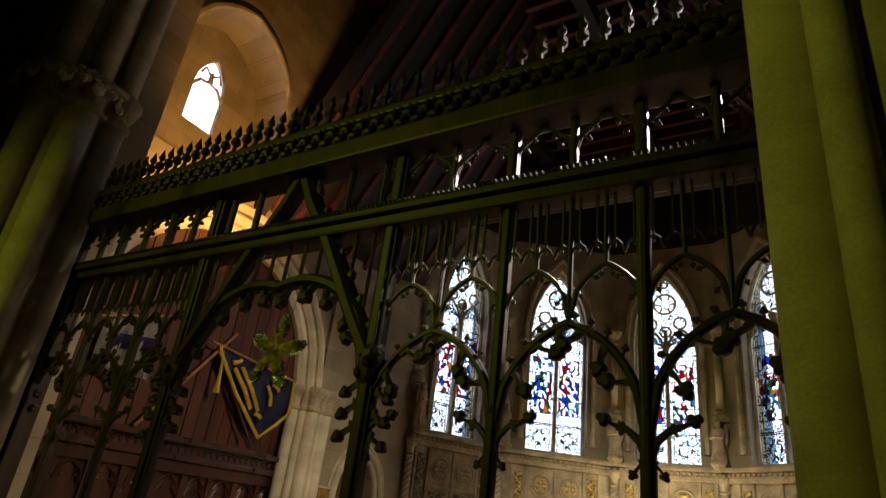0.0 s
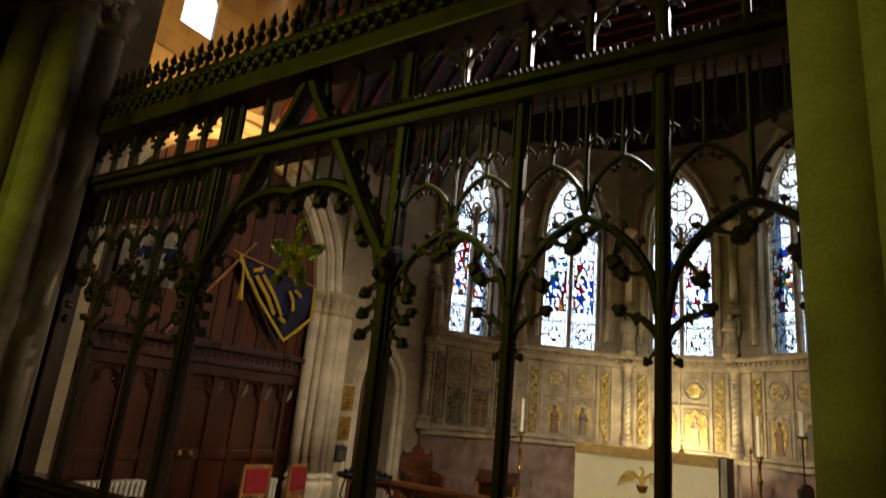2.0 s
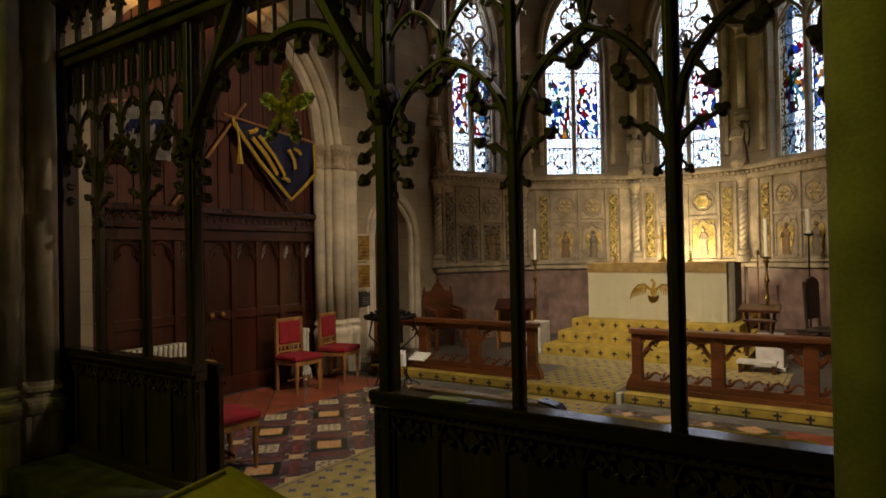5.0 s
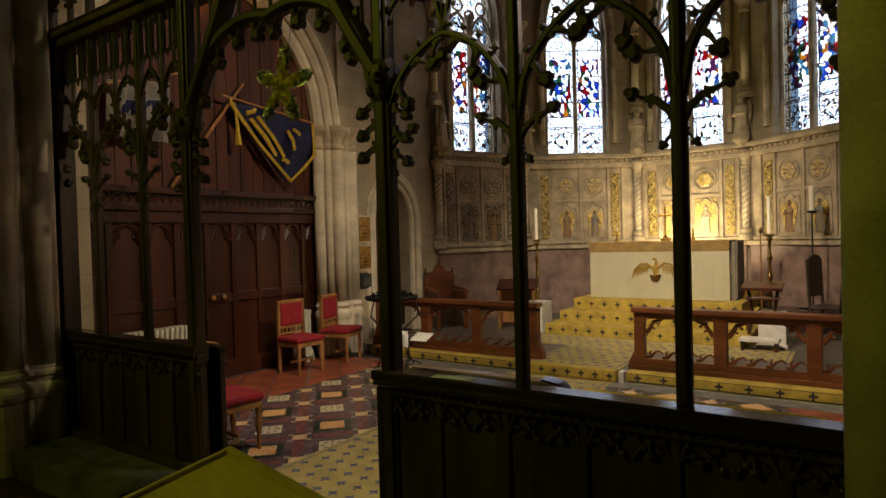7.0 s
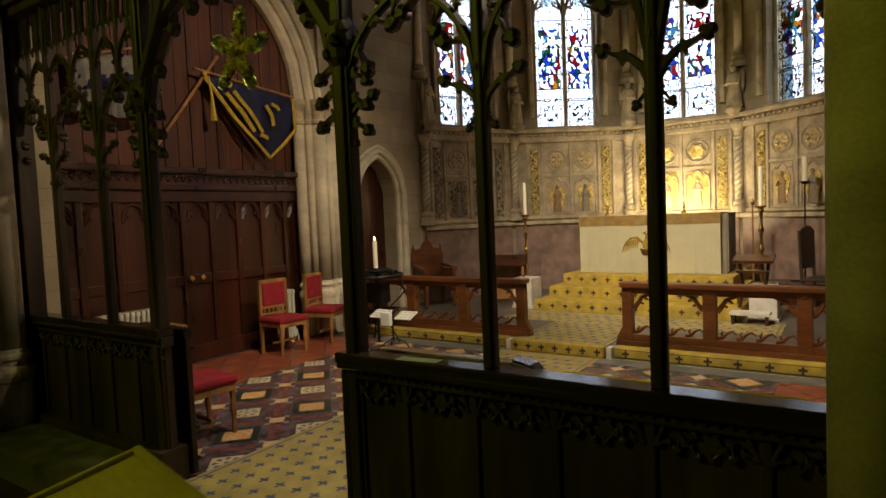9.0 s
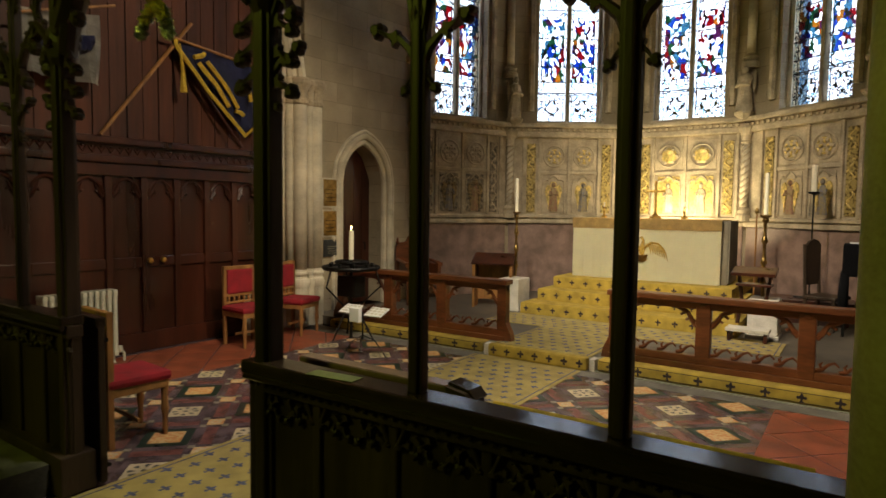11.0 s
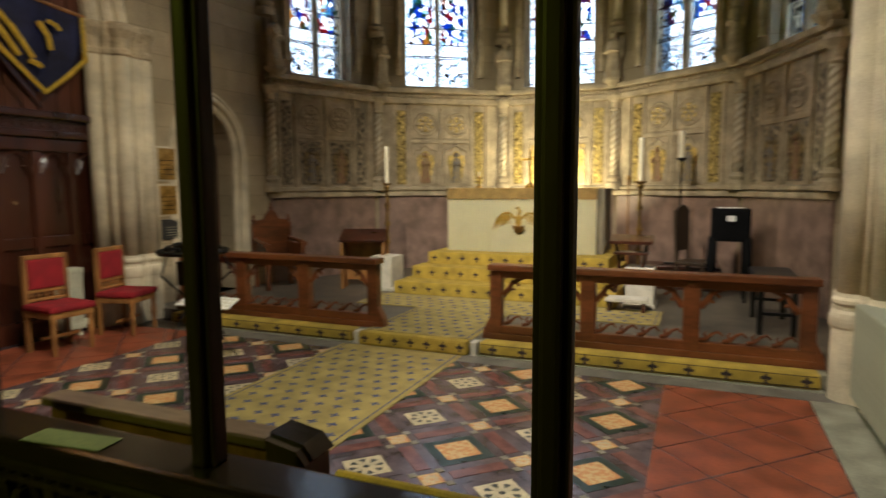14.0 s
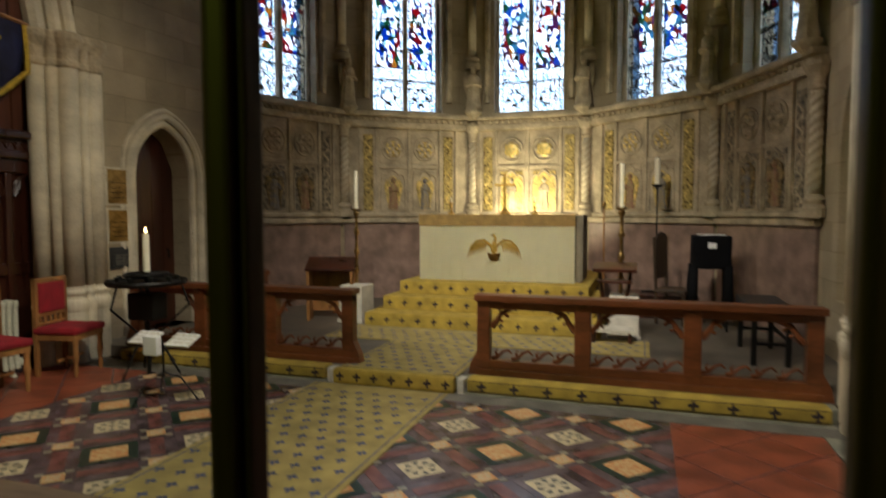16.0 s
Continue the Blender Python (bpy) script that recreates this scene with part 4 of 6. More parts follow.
def banner_pt(u, v):
    top, low = 1.03 - 0.15 * u, abs(u - 0.656) * (1.44 if u < 0.656 else 1.22)
    return (-0.82 + 1.44 * u, top + (low - top) * v)


part("cloth", cloth(banner_pt, 1, 1), NAVY, bn)
part("fringe", tube([(-0.82, -0.03, 1.02), (-0.82, -0.04, 0.95), (-0.4, -0.05, 0.48), (0.124, -0.07, 0.0), (0.4, -0.06, 0.22), (0.62, -0.05, 0.42), (0.62, -0.03, 0.88)], 0.028, 5), YELLOW, bn, "yellow bullion fringe")
for (x0, z0), (x1, z1), r in (((-0.54, 0.8), (-0.12, 0.34), 0.032), ((-0.42, 0.84), (0.02, 0.34), 0.03), ((-0.6, 0.86), (-0.46, 0.93), 0.03), ((0.1, 0.72), (0.22, 0.45), 0.03), ((0.2, 0.75), (0.33, 0.68), 0.025), ((-0.02, 0.3), (0.1, 0.26), 0.03)):
    part("scroll", tube([(x0, -0.06, z0), ((x0 + x1) / 2 + 0.03, -0.07, (z0 + z1) / 2), (x1, -0.06, z1)], r, 5), YELLOW, bn, "yellow embroidered scroll")
part("tassel", tube([(-0.78, -0.05, 0.98), (-0.76, -0.07, 0.7), (-0.75, -0.07, 0.42)], [0.012, 0.02, 0.045], 6), YELLOW, bn, "hanging yellow tassel")
part("cross_bar", tube([(-0.97, -0.02, 1.05), (0.66, -0.02, 0.9)], 0.018, 6), CHAIRWOOD, bn)
pl = thing("banner_pole", pose(-5.9, 4.9, 2.44), "slanted brown wooden banner pole against the boards", "pole")
part("pole", tube([(0.0, -0.4, 0.0), (-0.1, 0.75, 1.45)], 0.02, 8), CHAIRWOOD, pl)
pl2 = thing("banner_pole", pose(-5.9, 6.3, 2.44), "slanted reddish wooden banner pole against the boards", "pole")
part("pole", tube([(0.0, 0.0, 0.02), (-0.1, -0.9, 1.15)], 0.016, 8), MAHOG, pl2)

fl = thing("hanging_flag", pose(-5.9, 4.15, 2.85, 0, 0, 90), "faded pale grey and blue flag against the boards", "flag")
part("cloth", cloth(lambda u, v: (-0.36 + 0.72 * u, 0.72 + 0.1 * u - (0.6 + 0.12 * u) * v), 1, 1), mat("faded_flag_cloth", (0.42, 0.4, 0.36), 0.85, var=0.2, scale=5, bump=0.2, fine=180), fl)
part("band", cloth(lambda u, v: (-0.3 + 0.6 * u, 0.5 + 0.1 * u - 0.16 * v), 1, 1), NAVY, fl, "dark blue band").location.y = -0.012
part("staff", tube([(-0.5, -0.06, 0.62), (0.5, -0.06, 0.95)], 0.014, 6), CHAIRWOOD, fl)

# ---- chancel screen ----
SY = 2.845
sc = thing("chancel_screen", pose(0, SY, 0), "tall carved black oak gothic chancel screen with open gateway", "screen")
POST_L, POST_R = -3.0, -1.25
RIGHT = [POST_R, -0.47, 0.247, 0.965]
LEFT = [-4.93, -4.29, -3.6, POST_L]


def crocket_mesh():
    """A hooked stalk that ends in a three-lobed leaf, carved in one piece."""
    stalk = [(-0.006, 0.02), (0.016, 0.012), (0.04, 0.0085), (0.062, 0.008)]
    up = [(x, h + 0.5 * x * x / 0.07) for x, h in stalk]
    low = [(x, -h + 0.5 * x * x / 0.07) for x, h in stalk]
    low[1:1] = [(0.006, -0.022), (0.016, -0.034), (0.02, -0.022)]
    leaf = []
    for k in range(21):
        t = math.pi - 0.45 - (2 * math.pi - 0.9) * k / 20
        r = 0.016 + 0.015 * abs(math.cos(1.5 * t)) ** 0.7
        leaf.append((0.08 + r * math.cos(t + 0.6), 0.038 + r * math.sin(t + 0.6)))
    out = up + leaf + low[::-1]
    bm = bmesh.new()
    rings = []
    for y, f in ((-0.024, 0.6), (-0.012, 1.0), (0.012, 1.0), (0.024, 0.6)):
        rings.append([bm.verts.new((x + (0.08 - x) * (1 - f) * (x > 0.055), y if x > 0.055 else y * 0.6, z + (0.038 - z) * (1 - f) * (x > 0.055))) for x, z in out])
    bm.faces.new(rings[0]), bm.faces.new(rings[-1][::-1])
    for p, q in zip(rings, rings[1:]):
        for i in range(len(out)):
            j = (i + 1) % len(out)
            bm.faces.new((p[i], p[j], q[j], q[i]))
    return bm


croc = None


def crocket(parent, x, z, angle, size=1.0, flip=False, y=0.0):
    """A hooked leaf that grows from x, z along the angle in degrees."""
    global croc
    m = Matrix.Translation((x, y, z)) @ Matrix.Rotation(-radians(angle), 4, "Y") @ Matrix.Diagonal((size, size, size * (-1 if flip else 1), 1))
    if croc is None:
        croc = part("crocket", crocket_mesh(), OAK, parent)
        croc.matrix_basis = m
        return croc
    return again("crocket", croc, m, parent)


def rib(name, pts, r, parent, crockets=0, size=1.0, side=-1, seg=8):
    """A moulded rib with crockets along one side of it."""
    ob = part(name, tube([(x, 0, z) for x, z in pts], r, seg, None, 1.25), OAK, parent, smooth=False)
    tot = len(pts) - 1
    for k in range(crockets):
        f = (k + 0.6) / crockets * tot
        i = min(tot - 1, int(f))
        a, b = Vector(pts[i]), Vector(pts[i + 1])
        p = a.lerp(b, f - i)
        ang = math.degrees(math.atan2(b.y - a.y, b.x - a.x)) + 90 * side
        crocket(ob, p.x, p.y, ang, size, k % 2 == 0)
    return ob


def mullion(x, z0, z1, w, d, name="mullion"):
    bm = bmesh.new()
    box(x - w / 2, x + w / 2, -d * 0.3, d * 0.3, z0, z1, 0.006, bm)
    box(x - w * 0.28, x + w * 0.28, -d / 2, d / 2, z0, z1, 0.008, bm)
    return part(name, bm, OAK, sc)


def bay(x0, x1):
    c, a = (x0 + x1) / 2, (x1 - x0) / 2
    # main arch, from the knots up to its point
    half = [(c + x, 2.27 + z) for x, z in arc(a - 0.01, 0.49, 10)]
    for seg in (half[:11], half[10:]):
        ob = rib("arch_rib", seg, 0.022, sc, 3, 1.35, -1)
        for k in range(5):
            i = 1 + 2 * k
            a0, b0 = Vector(seg[i - 1]), Vector(seg[min(i + 1, 10)])
            ang = math.degrees(math.atan2(b0.y - a0.y, b0.x - a0.x)) + 90
            crocket(ob, seg[i][0], seg[i][1], ang, 0.6, seg is half[:11])
    for s in (-1, 1):
        # hooked leaves that branch off low on the mullion
        xk = c + s * a
        part("branch", tube([(xk, 0, 2.15), (xk - s * 0.035, 0, 2.23), (xk - s * 0.09, 0, 2.28), (xk - s * 0.13, 0, 2.285)], [0.02, 0.019, 0.015, 0.013], 6), OAK, sc)
        crocket(sc, xk - s * 0.1, 2.285, 185 if s > 0 else -5, 1.05, s > 0)
        crocket(sc, xk - s * 0.02, 2.14, 200 if s > 0 else -20, 0.7, s < 0)
        # sub-arches over the spandrels
        cq, aq = c + s * a / 2, a / 2
        rib("sub_arch", [(cq + x, 2.79 + z) for x, z in arc(aq - 0.005, 0.26, 6)], 0.014, sc, 6, 0.45, -1, 6)
        mullion(cq, 3.04, 3.43, 0.022, 0.03, "tracery_bar")
    mullion(c, 2.76, 3.43, 0.026, 0.035, "tracery_bar")
    for k in range(8):
        xq = x0 + (k + 0.5) * (x1 - x0) / 8
        mullion(xq, 3.13, 3.43, 0.012, 0.02, "slat")
        rib("slat_head", [(xq + x, 3.1 + z) for x, z in arc((x1 - x0) / 16, 0.07, 3)], 0.008, sc, 0, 1, -1, 5)
    # upper lights over the rail
    for k in range(2):
        cq, aq = c + (k - 0.5) * a, a / 2
        if k == 0:
            mullion(c, 3.58, 3.95, 0.045, 0.05, "upper_mullion")
        for s in (-1, 1):
            p = [(cq + s * aq, 3.7), (cq + s * aq * 0.8, 3.82), (cq + s * aq * 0.4, 3.88), (cq, 3.95)]
            ob = rib("upper_tracery", p, 0.014, sc, 0, 1, -1, 6)
            crocket(ob, cq + s * aq * 0.75, 3.83, 250 if s > 0 else 290, 0.6, s > 0)
            crocket(ob, cq + s * aq * 0.3, 3.9, 250 if s > 0 else 290, 0.5, s < 0)


for xs in (LEFT, RIGHT):
    for x0, x1 in zip(xs, xs[1:]):
        bay(x0, x1)
    for x in xs[1:] if xs is RIGHT else xs[:-1]:
        mullion(x, 1.055, 3.43, 0.062, 0.068)
        part("knot", lathe([(0.026, 2.15), (0.034, 2.22), (0.03, 2.29), (0.038, 2.34), (0.028, 2.42)], x, 0, 8), OAK, sc)
        mullion(x, 3.58, 3.95, 0.065, 0.07, "upper_mullion")
    a, b = xs[0] - 0.07, xs[-1] + 0.07
    if xs is RIGHT:
        b = 0.98
    # dado
    part("sill", box(a, b, -0.1, 0.1, 0.0, 0.24, 0.012), OAK, sc)
    n = 6
    for k in range(n):
        p0, p1 = a + (b - a) * k / n, a + (b - a) * (k + 1) / n
        part("dado_panel", box(p0 + 0.012, p1 - 0.012, -0.018, 0.018, 0.24, 0.955), OAK, sc)
        part("dado_stile", box(p0 - 0.02, p0 + 0.02, -0.035, 0.035, 0.24, 0.955, 0.008), OAK, sc)
        cq, aq = (p0 + p1) / 2, (p1 - p0) / 2
        ob = rib("dado_tracery", [(cq + x, 0.85 + z) for x, z in arc(aq - 0.02, 0.07, 5)], 0.009, sc)
        ob.location.y = -0.03
        for s in (-1, 1):
            for dx, dz, turn, size in ((0.03, 0.88, -20, 0.6), (0.08, 0.87, -50, 0.65), (0.12, 0.84, 10, 0.55), (0.05, 0.84, -100, 0.55)):
                crocket(ob, cq + s * min(dx, aq - 0.03), dz + 0.025, turn if s > 0 else 180 - turn, size, s > 0)
    part("dado_frieze", box(a, b, -0.05, 0.045, 0.925, 1.0, 0.01), OAK, sc)
    part("cap_roll", tube([(a, -0.07, 0.99), (b, -0.07, 0.99)], 0.016, 8), OAKTOP, sc)
    bead = None
    for k in range(int((b - a) / 0.045)):
        mm = pose(a + 0.02 + 0.045 * k, -0.053, 0.96)
        if bead is None:
            bead = part("bead", blob((0, 0, 0), 0.013), OAKTOP, sc, smooth=True)
            bead.matrix_basis = mm
        else:
            again("bead", bead, mm, sc)
    part("dado_cap", box(a - 0.02, b + 0.0, -0.08, 0.052, 1.0, 1.055, 0.012), OAKTOP, sc, "polished oak ledge on the dado")
# middle rail, beam and cresting
A, B = -5.1, 1.02
part("end_post", box(-5.12, -4.77, -0.07, 0.07, 0.0, 3.43, 0.012), OAK, sc, "broad black oak end post")
part("middle_rail", box(A, B, -0.08, 0.08, 3.43, 3.56, 0.02), OAK, sc)
# deep back lip is added, unseen from the nave, to shade the slats
part("middle_rail_moulding", box(A, B, -0.12, 0.24, 3.5, 3.55, 0.015), OAK, sc)
db = None
for k in range(int((B - A) / 0.034)):
    mm = pose(A + 0.02 + 0.034 * k, -0.1, 3.562)
    if db is None:
        db = part("dentil", box(-0.011, 0.011, -0.016, 0.016, -0.014, 0.014, 0.003), OAKTOP, sc)
        db.matrix_basis = mm
    else:
        again("dentil", db, mm, sc)
part("beam", box(A, B, -0.16, 0.085, 3.95, 4.1, 0.02), OAK, sc)
part("beam_cove", prism([(A, 4.1), (B, 4.1), (B, 4.3), (A, 4.3)], -0.1, 0.1), OAK, sc)
part("beam_top", box(A, B, -0.15, 0.15, 4.24, 4.31, 0.02), OAK, sc)
lf = None
for k in range(int((B - A) / 0.13)):
    for j, (yy, zz) in enumerate(((-0.12, 4.15), (-0.13, 4.21))):
        mm = pose(A + 0.06 + 0.13 * k + 0.06 * j, yy, zz, 0, 0, 0)
        if lf is None:
            lb = blob((0, 0, 0), 0.04, None, 1, (1.2, 0.6, 0.8))
            blob((0.04, -0.01, 0.03), 0.024, lb), blob((-0.04, -0.01, 0.03), 0.024, lb), blob((0, -0.01, -0.035), 0.022, lb)
            lf = part("leaf_boss", lb, OAK, sc)
            lf.matrix_basis = mm
        else:
            again("leaf_boss", lf, mm, sc)
fin = None
for k in range(int((B - A) / 0.125)):
    mm = pose(A + 0.06 + 0.125 * k, -0.12, 4.31)
    if fin is None:
        fb = lathe([(0.034, -0.01), (0.018, 0.02), (0.016, 0.06), (0.04, 0.085), (0.034, 0.125), (0.014, 0.15), (0.03, 0.18), (0.002, 0.27)], seg=7)
        fin = part("cresting_finial", fb, OAK, sc)
        fin.matrix_basis = mm
    else:
        again("cresting_finial", fin, mm, sc)
# gateway
bossleaf = None
for x, s in ((POST_L, 1), (POST_R, -1)):
    bm = bmesh.new()
    box(x - 0.05, x + 0.05, -0.035, 0.035, 0, 3.95, 0.008, bm)
    box(x - 0.03, x + 0.03, -0.055, 0.055, 0, 3.95, 0.01, bm)
    part("gate_post", bm, OAK, sc)
    kb = part("foliate_boss", lathe([(0.05, 2.45), (0.075, 2.51), (0.085, 2.59), (0.075, 2.66), (0.05, 2.71)], x, 0, 10), OAK, sc)
    for k in range(9):
        at = pose(x + 0.08 * math.cos(k * 0.7), 0.08 * math.sin(k * 0.7), 2.53 + 0.06 * (k % 3))
        if bossleaf is None:
            bossleaf = part("boss_leaf", blob((0, 0, 0), 0.028, None, 1, (1, 1, 1.3)), OAK, kb)
            bossleaf.matrix_basis = at
        else:
            again("boss_leaf", bossleaf, at, kb)
    for kz in (2.24, 2.36, 2.48):
        crocket(sc, x + s * 0.06, kz, 0 if s > 0 else 180, 1.25, s > 0)
        crocket(sc, x - s * 0.06, kz - 0.05, 180 if s > 0 else 0, 1.1, s < 0)
gc, ga = (POST_L + POST_R) / 2, (POST_R - POST_L) / 2 - 0.05
half = [(gc + x, 2.53 + z) for x, z in arc(ga, 0.6, 12)]
rib("gate_arch", half[:13], 0.045, sc, 7, 1.5, -1)
rib("gate_arch", half[12:], 0.045, sc, 7, 1.5, -1)
for s in (-1, 1):
    ob = rib("gate_gable", [(gc + s * (ga + 0.02), 2.64), (gc + s * ga * 0.8, 2.92), (gc + s * ga * 0.45, 3.4), (gc + s * ga * 0.16, 3.75), (gc, 4.0)], 0.06, sc, 0)
    for k in range(7):
        f = k / 7
        crocket(ob, gc + s * (ga * (1 - f) * 0.92), 2.74 + 1.18 * f, 30 if s > 0 else 150, 1.1, s < 0)
for k in range(11):
    x = POST_L + 0.14 + (POST_R - POST_L - 0.28) * k / 10
    mullion(x, 2.58 + arch_z(min(ga, abs(x - gc)), ga, 0.6), 3.43, 0.02, 0.03, "spandrel_bar")
    if k % 2 == 0:
        mullion(x, 3.58, 3.95, 0.04, 0.05, "upper_mullion")
# open gate leaf, folded back into the chancel
gl = thing("gate_leaf", pose(POST_L + 0.1, SY + 0.13, 0.03, 0, 0, 177), "low black oak gate leaf standing open", "gate")
part("stile", box(0, 0.06, -0.02, 0.02, 0, 0.98, 0.006), OAK, gl)
part("stile", box(0.56, 0.62, -0.02, 0.02, 0, 0.98, 0.006), OAK, gl)
part("top_rail", box(0, 0.62, -0.03, 0.03, 0.94, 1.0, 0.008), OAKTOP, gl)
part("bottom_rail", box(0, 0.62, -0.02, 0.02, 0.02, 0.16, 0.006), OAK, gl)
part("panel", box(0.06, 0.56, -0.01, 0.01, 0.1, 0.95), OAK, gl)
for z in (0.1, 0.86):
    part("hinge", tube([(0.0, -0.028, z), (0.12, -0.028, z)], 0.014, 6), IRON, gl, "black iron hinge")
part("bolt", tube([(0.59, -0.035, 0.02), (0.59, -0.035, 0.2)], 0.009, 6), BRASS, gl, "worn brass floor bolt")
# kerb below the screen
for a, b in ((-5.0, -3.06), (-1.18, 1.2)):
    structure("kerb_screen", slab([(a, 2.3), (b, 2.3), (b, SY - 0.105), (a, SY - 0.105)], -0.02, 0.18), KERBDARK, "dark grey-green stone kerb below the screen")

# tinsel star that hangs in the gateway
star = thing("tinsel_star", pose(-2.04, SY + 0.03, 2.69, 0, 8, 0), "shaggy gold and silver tinsel star hanging in the gateway", "ornament")
for nm, R, mm, cnt, yy in (("silver_edge", 0.23, TINSEL, 1300, -0.03), ("gold_centre", 0.15, GTINSEL, 700, -0.04)):
    bm = bmesh.new()
    for k in range(cnt):
        arm, f = k % 5, random.random() if mm is GTINSEL else 0.42 + 0.58 * random.random()
        t = math.pi / 2 + arm * 2 * math.pi / 5 + (random.random() - 0.5) * 0.75 * (1 - f) ** 0.6
        x, z = R * f * math.cos(t), R * f * math.sin(t)
        d = Vector((random.gauss(0, 1), random.gauss(0, 0.6), random.gauss(0, 1))).normalized() * 0.028
        p, q = Vector((x, yy, z)) - d, Vector((x, yy, z)) + d
        n = d.cross(Vector((0, 1, 0))).normalized() * 0.004
        tv = [bm.verts.new(v) for v in (p, q, q + n * 2, p + n * 2)]
        bm.faces.new(tv)
    tagged(part(nm, bm, mm, star), kind="stuff")
part("hanging_thread", tube([(0, 0, 0.15), (0, 0, 0.44)], 0.002, 4), IRON, star)

# ---- carpet, kneelers and altar steps ----


def fleur(bm, x, y, z, s, flat=True):
    """A small fleur-de-lis of flat petals, on the floor or upright."""
    shapes = ([(-0.06, -0.5), (0.06, -0.5), (0.17, 0.2), (0, 0.6), (-0.17, 0.2)], [(0.08, -0.08), (0.34, -0.14), (0.5, 0.04), (0.36, 0.2), (0.1, 0.14)], [(-0.08, -0.08), (-0.1, 0.14), (-0.36, 0.2), (-0.5, 0.04), (-0.34, -0.14)], [(-0.2, -0.42), (0.2, -0.42), (0.14, -0.3), (-0.14, -0.3)])
    for k, sh in enumerate(shapes):
        e = 0.0002 * k
        bm.faces.new([bm.verts.new((x + a * s, y + b * s, z + e) if flat else (x + a * s, y - e, z + b * s)) for a, b in sh])


def carpet_sheet(name, x0, x1, y0, y1, z, label, step=0.17, parent=None):
    c = thing(name, pose((x0 + x1) / 2, y0, z), label, "carpet")
    w, h = (x1 - x0) / 2, y1 - y0
    bm = bmesh.new()
    box(-w, w, 0, h, 0, 0.012, 0.004, bm)
    part("carpet_body", bm, CARPET, c)
    mb = bmesh.new()
    rows, cols = int(h / step), int((2 * w - 0.16) / step)
    for j in range(rows):
        for i in range(cols + 1):
            xx = -w + 0.1 + i * step + (step / 2 if j % 2 else 0)
            if xx < w - 0.08:
                fleur(mb, xx + random.gauss(0, 0.004), 0.08 + j * step, 0.0135, 0.085)
    tagged(part("woven_motif", mb, MOTIF, c, "small woven blue fleur motifs"), kind="stuff")
    for s in (-1, 1):
        part("border_line", box(s * (w - 0.05) - 0.006, s * (w - 0.05) + 0.006, 0.0, h, 0.0122, 0.0136), MOTIF, c)
    return c


carpet_sheet("carpet_runner", -2.92, -1.6, 2.62, 7.27, -0.006, "mustard yellow carpet runner with blue fleur motifs", 0.155)
carpet_sheet("sanctuary_carpet", -3.62, 0.1, 8.72, 9.49, 0.12, "mustard yellow carpet with blue fleur motifs before the altar steps", 0.155)
carpet_sheet("sanctuary_carpet", -2.74, -1.56, 7.44, 8.715, 0.12, "mustard yellow carpet with blue fleur motifs on the step", 0.155)
st = thing("carpet_step_front", pose(-2.15, 7.36, 0.0), "gold carpet turned down over the step", "carpet")
part("carpet_body", box(-0.6, 0.6, -0.085, 0.018, 0.0, 0.146, 0.03), KNEELER, st)
mb = bmesh.new()
for k in range(7):
    fleur(mb, -0.52 + k * 0.174, -0.0866, 0.075, 0.085, False)
tagged(part("woven_motif", mb, MOTIFDARK, st), kind="stuff")


def kneeler(x0, x1):
    k = thing("kneeler", pose((x0 + x1) / 2, 7.325, 0), "long gold carpet-covered kneeler with dark fleur motifs", "kneeler", "kneelers before the rail")
    w = (x1 - x0) / 2
    part("cushion", box(-w, w, 0.0, 0.2, 0.01, 0.135, 0.03), KNEELER, k)
    part("base", box(-w - 0.02, w + 0.02, -0.02, 0.1, -0.012, 0.012, 0.003), KERB, k)
    mb = bmesh.new()
    n = int(2 * w / 0.26)
    for i in range(n):
        fleur(mb, -w + 0.14 + i * (2 * w - 0.24) / (n - 1), -0.0016, 0.072, 0.09, False)
    tagged(part("woven_motif", mb, MOTIFDARK, k), kind="stuff")
    for z in (0.03, 0.118):
        part("piping", tube([(-w + 0.02, -0.001 if z < 0.1 else 0.004, z), (w - 0.02, -0.001 if z < 0.1 else 0.004, z)], 0.0035, 5), MOTIFDARK, k, "thin dark edge stitching")


kneeler(-1.45, 1.38)
kneeler(-5.35, -2.86)
for x in (-2.79, -1.5):
    structure("step_block", box(x - 0.03, x + 0.03, 7.31, 7.44, -0.012, 0.13, 0.006), PALESTONE, "small pale stone block at the step")

SX0, SX1 = -3.5, -0.45
for k, (y, z0, z1) in enumerate(((9.55, 0.12, 0.293), (9.94, 0.293, 0.467), (10.31, 0.467, 0.64))):
    s = thing("altar_step", pose((SX0 + SX1) / 2, y, z0), "gold carpeted altar step with dark fleur motifs", "step", "altar steps")
    w = (SX1 - SX0) / 2 - 0.1 * k
    part("body", box(-w, w, 0, 12.85 - y - (1.3 if k < 2 else 0), 0, z1 - z0, 0.012), KNEELER, s)
    mb = bmesh.new()
    n = 14 - k
    for i in range(n):
        fleur(mb, -w + 0.1 + i * (2 * w - 0.2) / (n - 1), -0.0016, 0.085, 0.085, False)
    tagged(part("woven_motif", mb, MOTIFDARK, s), kind="stuff")
for x in (SX0 - 0.26, SX1 + 0.26):
    b = thing("stone_pedestal", pose(x, 9.85, 0.12), "square pale stone pedestal beside the altar steps", "pedestal")
    part("block", box(-0.17, 0.17, -0.2, 0.2, 0.05, 0.5, 0.012), PALESTONE, b)
    part("plinth", box(-0.19, 0.19, -0.22, 0.22, 0, 0.05, 0.008), PALESTONE, b)

